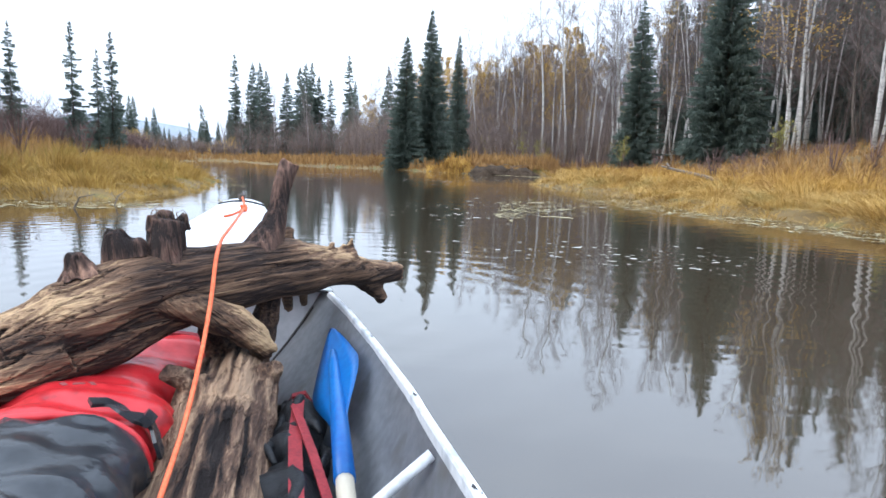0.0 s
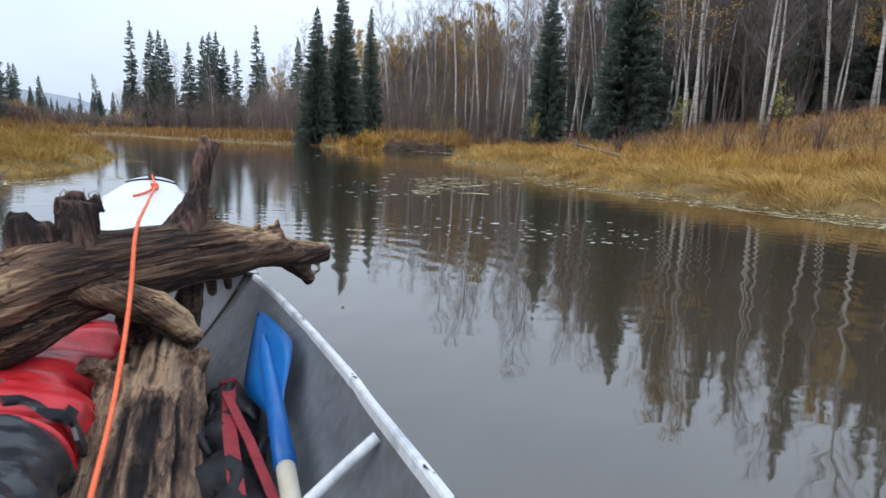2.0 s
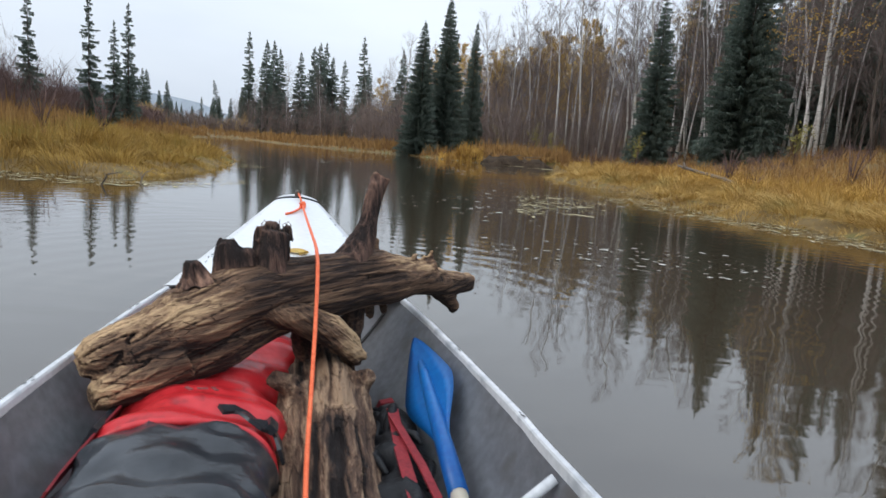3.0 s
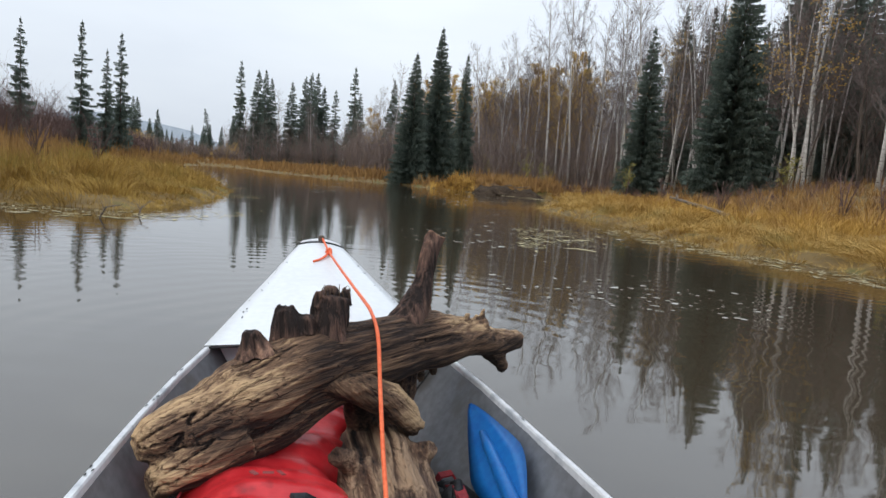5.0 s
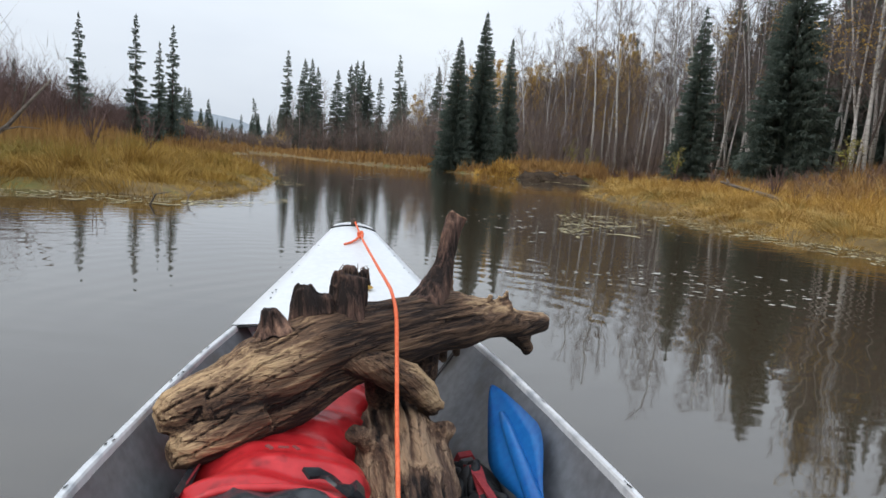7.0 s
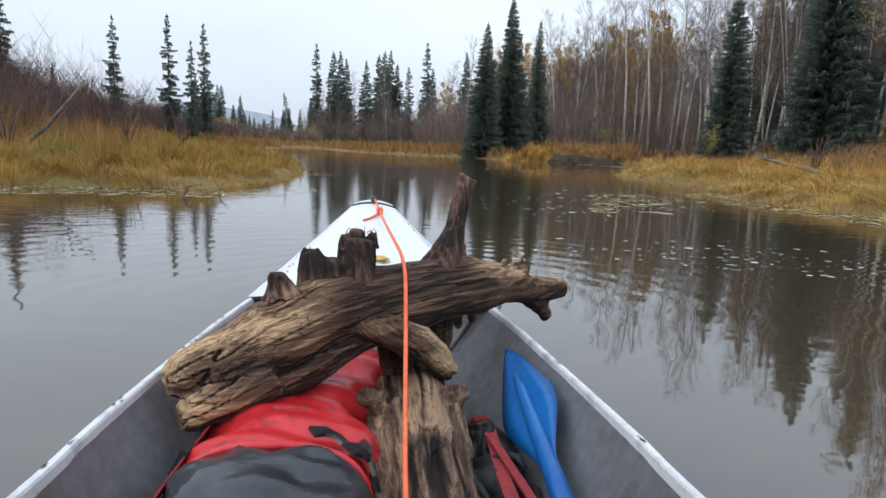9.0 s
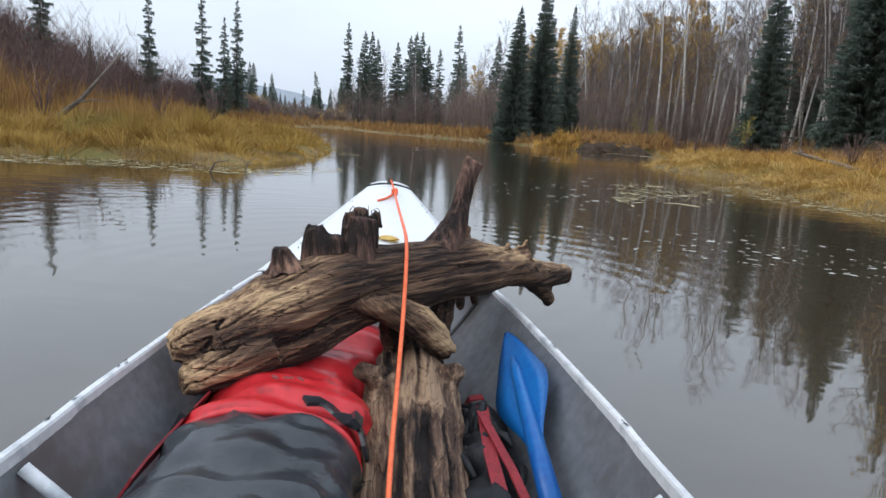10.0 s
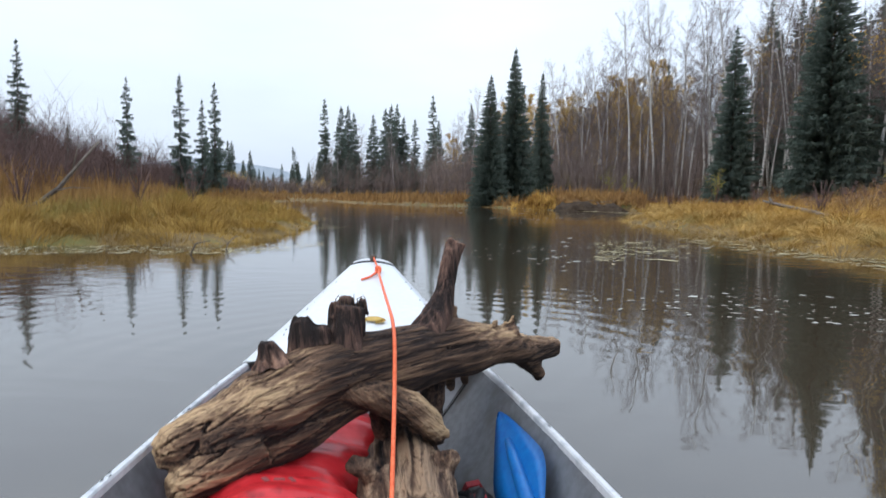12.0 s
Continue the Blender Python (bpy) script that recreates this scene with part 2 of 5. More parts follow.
M_DECK = material("white_deck_paint", (0.65, 0.67, 0.685), (0.73, 0.75, 0.76), 4, 0.4, 0.06, fine=10, dist=0.002)
M_PANEL = material("pale_grey_bulkhead_paint", (0.36, 0.37, 0.39), (0.47, 0.48, 0.50), 4, 0.55, 0.1, fine=10, dist=0.002, c=(0.30, 0.31, 0.32))
M_DARK = material("black_rubber_seam", (0.012, 0.012, 0.013), (0.03, 0.03, 0.032), 8, 0.6, 0.2, dist=0.002)
M_WOOD = wood_material("weathered_driftwood", (0.020, 0.011, 0.008), (0.172, 0.099, 0.059), (0.54, 0.360, 0.198), 0, bump=0.9, split=0.10)
M_WOODROOT = wood_material("pale_driftwood_root", (0.020, 0.011, 0.008), (0.180, 0.105, 0.062), (0.54, 0.360, 0.198), 0, bump=0.9, split=0.08, turn=-46)
M_WOODUP = wood_material("dark_broken_stub_wood", (0.017, 0.010, 0.008), (0.135, 0.076, 0.056), (0.36, 0.205, 0.135), 2, split=0.06)
M_WOODDARK = wood_material("dark_wet_root_wood", (0.009, 0.006, 0.004), (0.042, 0.026, 0.017), (0.13, 0.082, 0.052), 0)
M_ROTTEN = wood_material("rotten_split_wood", (0.011, 0.006, 0.005), (0.112, 0.063, 0.040), (0.36, 0.235, 0.145), 1, bump=1.0, split=0.03)
M_RED = material("wet_red_vinyl", (0.44, 0.012, 0.018), (0.62, 0.035, 0.04), 7, 0.31, 0.3, fine=4, dist=0.008, c=(0.30, 0.012, 0.016))
M_BLACKV = material("wet_black_vinyl", (0.016, 0.018, 0.021), (0.045, 0.050, 0.057), 4, 0.24, 0.4, fine=5, dist=0.01)
M_PACK = material("black_nylon_cloth", (0.005, 0.005, 0.006), (0.016, 0.017, 0.019), 9, 0.5, 0.6, spec=0.25, fine=6, dist=0.006)
M_MARK = material("worn_grey_print", (0.24, 0.06, 0.06), (0.30, 0.09, 0.085), 30, 0.5, 0)
M_WEB = material("dark_red_webbing", (0.16, 0.010, 0.016), (0.28, 0.022, 0.028), 20, 0.7, 0.5, dist=0.002)
M_BLUE = material("blue_plastic_blade", (0.003, 0.074, 0.285), (0.007, 0.128, 0.375), 6, 0.35, 0.08, fine=10, dist=0.002)
M_BEIGE = material("pale_wooden_shaft", (0.55, 0.48, 0.36), (0.68, 0.62, 0.50), 8, 0.5, 0.2, stretch=(1, 0.2, 1), dist=0.002)
M_ROPE = material("orange_braided_cord", (0.72, 0.11, 0.035), (0.90, 0.20, 0.08), 60, 0.6, 0.5, fine=3, dist=0.002)
M_LEAF = material("fallen_yellow_leaf", (0.44, 0.28, 0.06), (0.58, 0.40, 0.11), 20, 0.6, 0.2)
M_FOAM = material("pale_floating_leaves", (0.22, 0.21, 0.17), (0.46, 0.45, 0.40), 5, 0.7, 0, island=0.8)
M_THICKET = material("bare_thicket_twigs", (0.105, 0.078, 0.069), (0.250, 0.192, 0.170), 0.25, 0.9, 0, island=0.6, c=(0.21, 0.15, 0.095))
# pale blue-grey holds the air's haze, not the colour of the woods
M_HILL = material("haze_tinted_wooded_hill", (0.30, 0.34, 0.38), (0.38, 0.42, 0.46), 0.02, 1.0, 0, spec=0.0)


# ---- mesh helpers ----
class Build:
    """Collects vertices and faces; sel keeps material slots."""

    def __init__(self):
        self.v, self.f, self.s = [], [], []

    def tube(self, pts, radii, sides=6, cap=True, slot=0, squash=1.0):
        pts = [Vector(p) for p in pts]
        base = len(self.v)
        side = None
        for i, p in enumerate(pts):
            d = (pts[min(i + 1, len(pts) - 1)] - pts[max(i - 1, 0)]).normalized()
            if side is None:
                side = d.orthogonal().normalized()
            side = (side - d * side.dot(d)).normalized()
            up = d.cross(side)
            for k in range(sides):
                a = 2 * math.pi * k / sides
                self.v.append(p + (side * math.cos(a) + up * math.sin(a) * squash) * radii[i])
        for i in range(len(pts) - 1):
            for k in range(sides):
                a, b = base + i * sides + k, base + i * sides + (k + 1) % sides
                self.f.append((a, b, b + sides, a + sides))
                self.s.append(slot)
        if cap:
            self.f.append(tuple(base + k for k in reversed(range(sides))))
            e = base + (len(pts) - 1) * sides
            self.f.append(tuple(e + k for k in range(sides)))
            self.s += [slot, slot]

    def face(self, *pts, slot=0):
        b = len(self.v)
        self.v += [Vector(p) for p in pts]
        self.f.append(tuple(range(b, b + len(pts))))
        self.s.append(slot)

    def grid(self, rows, slot=0, closed=False):
        b, w = len(self.v), len(rows[0])
        for r in rows:
            self.v += [Vector(p) for p in r]
        for i in range(len(rows) - 1):
            for k in range(w if closed else w - 1):
                k2 = (k + 1) % w
                self.f.append((b + i * w + k, b + i * w + k2, b + (i + 1) * w + k2, b + (i + 1) * w + k))
                self.s.append(slot)

    def mesh(self, name, mats, smooth=False):
        me = bpy.data.meshes.new(name)
        me.from_pydata([tuple(p) for p in self.v], [], self.f)
        for m in mats:
            me.materials.append(m)
        me.polygons.foreach_set("material_index", self.s)
        me.polygons.foreach_set("use_smooth", [smooth] * len(self.f))
        me.update()
        return me


def blades_mesh(name, v, f, mat):
    """A mesh from numpy arrays of vertices and equal-sided faces."""
    me = bpy.data.meshes.new(name)
    k = f.shape[1]
    me.vertices.add(len(v))
    me.vertices.foreach_set("co", v.astype(np.float32).ravel())
    me.loops.add(f.size)
    me.loops.foreach_set("vertex_index", f.astype(np.int32).ravel())
    me.polygons.add(len(f))
    me.polygons.foreach_set("loop_start", np.arange(0, f.size, k, dtype=np.int32))
    me.materials.append(mat)
    me.update(calc_edges=True)
    me.validate()
    return me


def part(name, data, parent, label=""):
    ob = new(name, data)
    ob.parent = parent
    if label:
        tagged(ob, label)
    return ob


def thing(name, m, label, category, group=""):
    ob = new(name)
    ob.empty_display_size = 0.2
    ob.matrix_world = m
    return tagged(ob, label, category, group)


# ---- land and water ----
def polar(az, r, z=0.0):
    a = radians(az)
    return Vector((r * math.sin(a), r * math.cos(a), z))


RIGHT_SHORE = [(58, 10), (45, 9.4), (36, 9.8), (30, 10.6), (20, 12.3), (12, 16.8), (7, 22), (5, 27), (5.6, 33), (6, 42), (4, 47)]
FAR_SHORE = [(0, 48), (-4, 52), (-8, 60), (-12, 66), (-17, 75), (-20, 90), (-22, 120), (-25, 125)]
LEFT_SHORE = [(-26, 90), (-28, 55), (-27, 40), (-25, 28), (-23.8, 21), (-25, 15.8), (-28, 12.5), (-32, 11.0), (-37, 11.5), (-44, 12), (-57, 12.5), (-75, 13)]
SHORE = np.array([(16, -70), (10, -10)] + [polar(a, r)[:2] for a, r in RIGHT_SHORE + FAR_SHORE + LEFT_SHORE] + [(-9.5, -10), (-15, -70)], dtype=float)


def shore_distance(x, y):
    """Signed distance to the water's edge, positive on land."""
    x, y = np.asarray(x, float), np.asarray(y, float)
    best = np.full(x.shape, 1e9)
    inside = np.zeros(x.shape, bool)
    for i in range(len(SHORE)):
        (ax, ay), (bx, by) = SHORE[i], SHORE[(i + 1) % len(SHORE)]
        dx, dy = bx - ax, by - ay
        t = np.clip(((x - ax) * dx + (y - ay) * dy) / (dx * dx + dy * dy), 0, 1)
        best = np.minimum(best, np.hypot(x - ax - t * dx, y - ay - t * dy))
        cross = (ay > y) != (by > y)
        with np.errstate(divide="ignore", invalid="ignore"):
            inside ^= cross & (x < (bx - ax) * (y - ay) / (by - ay if by != ay else 1e-9) + ax)
    wob = 0.35 * np.sin(x * 1.3 + y * 0.7) + 0.25 * np.sin(y * 2.1 - x * 0.9) + 0.15 * np.sin(x * 3.7 + 1.0) * np.sin(y * 3.1)
    return np.where(inside, -best, best) + wob * np.clip(np.hypot(x, y) / 25, 0.3, 1.5)


def smooth(v, a, b):
    t = np.clip((v - a) / (b - a), 0, 1)
    return t * t * (3 - 2 * t)


def land(x, y):
    """Ground height."""
    x, y = np.asarray(x, float), np.asarray(y, float)
    d = shore_distance(x, y)
    az, r = np.degrees(np.arctan2(x, y)), np.hypot(x, y)
    z = np.where(d < 0, np.maximum(d * 0.3, -0.6), 0.16 * smooth(d, 0, 0.5) + 0.25 * smooth(d, 0.5, 4) + 0.5 * smooth(d, 3, 30))
    z = z + 2.1 * smooth(d, 3.5, 24) * smooth(az, 6, 24) * (az < 120)
    hill = np.interp(az, [-150, -110, -75, -60, -53, -48, -42, -37, -32, -26, -23], [4, 16, 26, 22, 13, 8.0, 5.0, 3.4, 2.2, 0.8, 0.0])
    z = z + hill * smooth(d, 4, 40) * (az < 0)
    z = z + 0.38 * smooth(d, 0.0, 0.45) * (1 - smooth(d, 8, 16)) * smooth(az, -3.2, -2.0) * (1 - smooth(az, 4.8, 6.0)) * (np.abs(r - 50) < 18)
    z = z + (d > 0) * 0.12 * np.sin(x * 0.5 + 1) * np.sin(y * 0.43) * smooth(d, 1, 6)
    return z


def ground_z(x, y):
    return float(land(x, y))


def ground_sheet():
    az = np.radians(np.concatenate([np.linspace(-75, 60, 271)[:-1], np.linspace(60, 285, 91)]))
    r = np.concatenate([[0.01], np.geomspace(2.0, 160, 150), np.geomspace(170, 4000, 16)])
    A, R = np.meshgrid(az, r)
    X, Y = R * np.sin(A), R * np.cos(A)
    Z = land(X, Y)
    n = len(az)
    v = np.stack([X, Y, Z], -1).reshape(-1, 3)
    i, k = np.meshgrid(np.arange(len(r) - 1), np.arange(n - 1), indexing="ij")
    a = (i * n + k).ravel()
    f = np.stack([a, a + 1, a + n + 1, a + n], -1)[:, ::-1]
    me = blades_mesh("ground", v, f, M_GROUND)
    me.polygons.foreach_set("use_smooth", [True] * len(me.polygons))
    return tagged(new("ground", me), "boggy river bank soil under dry sedge", "ground", kind="structure")


ground_sheet()
wb = Build()
wb.face((-170, -170, 0), (170, -170, 0), (170, 170, 0), (-170, 170, 0))
tagged(new("water", wb.mesh("water", [M_WATER])), "still murky brown slough mirroring overcast sky", "water", kind="structure")

# low wooded hill on the horizon, distance haze painted into its pale colour
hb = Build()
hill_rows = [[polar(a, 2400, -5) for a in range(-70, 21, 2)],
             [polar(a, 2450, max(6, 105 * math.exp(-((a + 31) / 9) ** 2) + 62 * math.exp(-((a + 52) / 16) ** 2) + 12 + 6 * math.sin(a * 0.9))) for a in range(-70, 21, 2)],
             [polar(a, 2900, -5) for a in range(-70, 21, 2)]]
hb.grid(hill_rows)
tagged(new("backdrop", hb.mesh("backdrop", [M_HILL], True)), "wooded hill on the horizon, painted pale blue-grey for haze", "hill", kind="structure")


# ---- grass ----
def grass(name, label, mat, count, az, r, depth, height, width, lean=0.35, seed=1, near=0.0, clump=0.6):
    """Curved blades scattered on land within az, r and depth behind the water's edge."""
    g = np.random.default_rng(seed)
    tries = count * 5
    a = np.radians(g.uniform(az[0], az[1], tries))
    rr = np.exp(g.uniform(math.log(r[0]), math.log(r[1]), tries))
    x, y = rr * np.sin(a), rr * np.cos(a)
    cx, cy = np.floor(x / clump), np.floor(y / clump)
    h = np.sin(cx * 12.9898 + cy * 78.233) * 43758.5453
    h -= np.floor(h)
    d = shore_distance(x, y)
    keep = (d > near) & (d < depth) & (h + g.uniform(0, 0.9, tries) > 0.55)
    mud = (np.abs(np.degrees(a) - 1.2) < 3.4) & (np.abs(rr - 49) < 8) & (d < 0.25)
    keep &= ~mud | (name == "grass_tuft")
    x, y, rr, d, h = (q[keep][:count] for q in (x, y, rr, d, h))
    z = land(x, y)
    m = len(x)
    swell = 1 + 0.42 * np.sin(x * 1.7 + 2 * np.sin(y * 0.8)) * np.sin(y * 1.3 + 1.5 * np.sin(x * 0.6))
    hh = height * swell * g.uniform(0.45, 1.15, m) * (0.65 + 0.6 * h) * np.clip(0.35 + 0.35 * (d - near), 0.35, 1)
    w = width * g.uniform(0.6, 1.3, m) * np.clip(rr / 16, 0.8, 6)
    ang = g.uniform(0, 2 * math.pi, m)
    bend = hh * lean * g.uniform(0.2, 1.8, m)
    # tussocks: blades spread out and shorten away from each clump's middle
    cell = clump * 1.5
    ix, iy = np.floor(x / cell), np.floor(y / cell)
    jx, jy = np.modf(np.abs(np.sin(ix * 91.7 + iy * 37.3) * 977.1))[0], np.modf(np.abs(np.sin(ix * 17.9 + iy * 63.1) * 733.7))[0]
    ox, oy = x / cell - ix - 0.25 - 0.5 * jx, y / cell - iy - 0.25 - 0.5 * jy
    away = np.hypot(ox, oy) + 1e-6
    hh = hh * np.clip(1.28 - 0.75 * away, 0.5, 1.3) * (0.8 + 0.4 * jx)
    bend = bend * (0.6 + 0.9 * away)
    dirx = np.cos(ang) * 0.45 + 0.55 * ox / away + 0.3 * np.sin(h * 40)
    diry = np.sin(ang) * 0.45 + 0.55 * oy / away + 0.3 * np.cos(h * 40)
    face = g.uniform(0, math.pi, m)
    sx, sy = np.cos(face) * w, np.sin(face) * w
    base = np.stack([x, y, z - 0.05], -1)
    mid = base + np.stack([dirx * bend * 0.35, diry * bend * 0.35, hh * 0.62], -1)
    tip = base + np.stack([dirx * bend, diry * bend, hh], -1)
    s = np.stack([sx, sy, np.zeros(m)], -1)
    v = np.stack([base - s, base + s, mid + s * 0.8, mid - s * 0.8, tip], 1).reshape(-1, 3)
    o = np.arange(m)[:, None] * 5
    f = np.concatenate([o + np.array([[0, 1, 2]]), o + np.array([[0, 2, 3]]), o + np.array([[3, 2, 4]])], 1).reshape(-1, 3)
    return tagged(new(name, blades_mesh(name, v, f, mat)), label, "grass", kind="stuff")


grass("sedge_grass", "golden dry sedge matted along the river bank", M_GOLD, 70000, (1, 70), (9, 60), 6.5, 0.34, 0.0052, 1.6, 11)
grass("matted_straw", "pale matted straw flattened at the water's edge", M_STRAW, 56000, (1, 60), (9, 50), 2.6, 0.32, 0.0062, 2.6, 16, near=-0.45)
grass("meadow_grass", "tall rusty brown meadow grass below the birches", M_RUST, 40000, (0, 75), (14, 95), 45, 0.52, 0.009, 0.8, 12, near=3.2)
grass("sedge_grass", "olive brown sedge standing on the low bank", M_OLIVE, 60000, (-75, -18), (7.5, 60), 8, 0.38, 0.0052, 0.9, 13)
grass("matted_straw", "olive straw flattened into the shallows", M_OLIVE, 36000, (-75, -18), (7.5, 40), 2.6, 0.36, 0.0060, 1.5, 17, near=-0.3)
grass("meadow_grass", "ochre brown grass below the bare brush", M_RUST, 34000, (-75, -18), (12, 90), 17, 0.8, 0.009, 0.4, 14, near=4)
grass("meadow_grass", "ochre sedge fringing the far bank", M_RUST, 36000, (-32, 6), (40, 230), 80, 0.9, 0.011, 0.35, 15)


# ---- brush: bare many-stemmed shrubs ----
def brush(name, label, mat, count, az, r, height, seed, near=6, stems=26, wide=1.0, thick=0.012):
    g = np.random.default_rng(seed)
    a = np.radians(g.uniform(az[0], az[1], count * 3))
    rr = np.sqrt(g.uniform(r[0] ** 2, r[1] ** 2, count * 3))
    x, y = rr * np.sin(a), rr * np.cos(a)
    keep = shore_distance(x, y) > near
    x, y, rr = x[keep][:count], y[keep][:count], rr[keep][:count]
    n = len(x)
    z = land(x, y)
    hs = height * g.uniform(0.55, 1.25, n)
    bx, by, bz, bh, br = (np.repeat(q, stems) for q in (x, y, z, hs, rr))
    m = n * stems
    ang, out = g.uniform(0, 2 * math.pi, m), g.uniform(0.05, 0.45, m) * wide
    base = np.stack([bx + np.cos(ang) * out * bh * 0.25, by + np.sin(ang) * out * bh * 0.25, bz - 0.1], -1)
    L = bh * g.uniform(0.5, 1.0, m)
    tip = base + np.stack([np.cos(ang) * out * L, np.sin(ang) * out * L, L], -1)
    segs = [(base, tip, thick * np.clip(br / 35, 0.5, 4))]
    for j in range(7):
        t = g.uniform(0.3, 0.95, m)[:, None]
        b0 = base * (1 - t) + tip * t
        a2 = g.uniform(0, 2 * math.pi, m)
        l2 = L * g.uniform(0.15, 0.42, m)
        e0 = b0 + np.stack([np.cos(a2) * l2 * 0.6, np.sin(a2) * l2 * 0.6, l2 * 0.75], -1)
        segs.append((b0, e0, thick * 0.55 * np.clip(br / 35, 0.5, 4)))
    vs, fs, off = [], [], 0
    for p, q, w in segs:
        fa = g.uniform(0, math.pi, m)
        s = np.stack([np.cos(fa) * w, np.sin(fa) * w, np.zeros(m)], -1)
        vs.append(np.stack([p - s, p + s, q], 1).reshape(-1, 3))
        fs.append(np.arange(m * 3).reshape(-1, 3) + off)
        off += m * 3
    return tagged(new(name, blades_mesh(name, np.concatenate(vs), np.concatenate(fs), mat)), label, "shrubs", kind="stuff")


brush("brush", "bare red-brown alder brush covering the hillside", M_BRUSH, 1150, (-80, -30), (15, 105), 2.7, 21, near=7.5)
brush("brush", "tall bare purple-brown alder shrubs on the slope", M_BRUSH, 260, (-72, -31), (30, 110), 4.8, 27, near=9, stems=20, thick=0.016, wide=0.9)
brush("brush", "low bare willow brush on the flat bank", M_BRUSH, 520, (-36, -23), (38, 120), 3.0, 22, near=7)
brush("meadow_shrubs", "low dark red-brown sweetgale shrubs dotting the meadow", M_BRUSH, 230, (4, 62), (16, 62), 0.85, 29, near=4.5, stems=22, wide=1.5, thick=0.014)
brush("thicket", "dense bare brown thicket inside the birch wood", M_THICKET, 1500, (-13, 60), (44, 150), 8.8, 23, near=19, stems=22, thick=0.012, wide=0.8)
brush("underbrush", "bare brown undergrowth along the wood edge", M_THICKET, 430, (-13, 76), (42, 130), 3.0, 26, near=17, stems=22, thick=0.014)
brush("thicket", "bare brown thicket under the far spruces", M_THICKET, 420, (-23, -7), (185, 245), 11.0, 24, near=20, stems=13, thick=0.011, wide=0.8)
brush("willow_shrubs", "beige-brown bare willow shrubs on the far meadow", M_THICKET, 80, (-31, -22), (140, 205), 3.6, 28, near=10, stems=30, wide=1.6, thick=0.016)
brush("willow_shrubs", "yellow-brown willow shrubs on the far meadow", M_YELLOW, 14, (-31, -22), (150, 210), 4.0, 25, near=10, stems=30, wide=1.6, thick=0.02)


# ---- trees ----
def spruce(name, label, height, spread, seed, ragged=0.2, tiers=44, fine=True, bare=0.03, taper=0.85, group="spruces on the bank"):
    """One spruce at the origin: tapered trunk, dense whorls of boughs, each a fan of hanging needle sprays round a darker core."""
    g = random.Random(seed)
    tree = thing(name, Matrix(), label, "tree", group)
    t = Build()
    pts = [(0.012 * height * 0.1 * math.sin(k * 1.7 + seed), 0.02 * math.cos(k * 2.1), height * k / 8) for k in range(9)]
    t.tube(pts, [height * 0.009 * (1 - 0.95 * k / 8) + 0.01 for k in range(9)], 7)
    part("trunk", t.mesh("trunk", [M_BARK], True), tree)
    c = Build()
    lobes = [g.uniform(0, 6.28) for _ in range(3)]
    for i in range(tiers):
        u = bare + (0.985 - bare) * (i / (tiers - 1)) ** 0.92
        z = u * height
        gap = 1.0 - ragged * max(0.0, math.sin(u * 23 + lobes[0]) + 0.6 * math.sin(u * 57 + lobes[1])) * 0.6
        reach = spread * height * ((1 - u) ** taper * (0.80 + 0.20 * min(1.0, u / 0.10)) + 0.008) * gap
        boughs = max(6, int((19 if fine else 10) * (0.40 + 0.60 * (1 - u))))
        for k in range(boughs):
            if g.random() < ragged * 0.5:
                continue
            a = 6.283 * (k + g.uniform(-0.45, 0.45)) / boughs + i * 2.4
            L = max(0.012 * height, reach * g.uniform(0.72 - ragged * 0.5, 1.08 + ragged * 0.35) * (1 + 0.10 * math.sin(3 * a + lobes[2])))
            d, side = Vector((math.cos(a), math.sin(a), 0)), Vector((-math.sin(a), math.cos(a), 0))
            o = Vector((0, 0, z + g.uniform(-0.5, 0.5) * height / tiers))
            sag = L * g.uniform(0.18, 0.50) * (1 - 0.75 * u)
            tip = o + d * L + Vector((0, 0, -sag + 0.10 * L))
            mid = o + d * L * 0.55 + Vector((0, 0, -sag * 0.62))
            hang = height * (0.015 if fine else 0.022) * (1.05 - 0.6 * u) * g.uniform(0.8, 1.5)
            wide = (0.20 if fine else 0.26) * L + 0.008 * height * (1.1 - u)
            n = 8 if fine else 4
            for p, q, wd in ((o.lerp(mid, 0.25), mid, wide), (mid, tip, wide * 0.72)):
                for j in range(n):
                    v0, v1 = j / n, (j + 1.25) / n
                    for sgn in (-1, 1):
                        e = p.lerp(q, (v0 + v1) / 2) + side * sgn * wd * g.uniform(0.55, 1.1) * (1 - 0.35 * v0) + d * L * g.uniform(0.04, 0.2) - Vector((0, 0, hang * g.uniform(0.5, 1.4)))
                        c.face(p.lerp(q, v0), p.lerp(q, min(1.0, v1)), e)
                    low = p.lerp(q, (v0 + v1) / 2) + side * g.uniform(-0.4, 0.4) * wd - Vector((0, 0, hang * g.uniform(1.0, 2.2)))
                    c.face(p.lerp(q, v0) - side * 0.1 * wd, p.lerp(q, min(1.0, v1)) + side * 0.1 * wd, low)
            c.face(tip - side * 0.05 * L, tip + side * 0.05 * L, tip + d * 0.16 * L + Vector((0, 0, 0.02 * L)))
    top = Vector((0, 0, height))
    for k in range(7):
        a = k * 0.9
        c.face(top + Vector((0, 0, 0.012 * height)), top + Vector((math.cos(a) * 0.12, math.sin(a) * 0.12, -0.03 * height)), top + Vector((math.cos(a + 1) * 0.14, math.sin(a + 1) * 0.14, -0.035 * height)))
    part("crown", c.mesh("crown", [M_NEEDLE]), tree)
    return tree


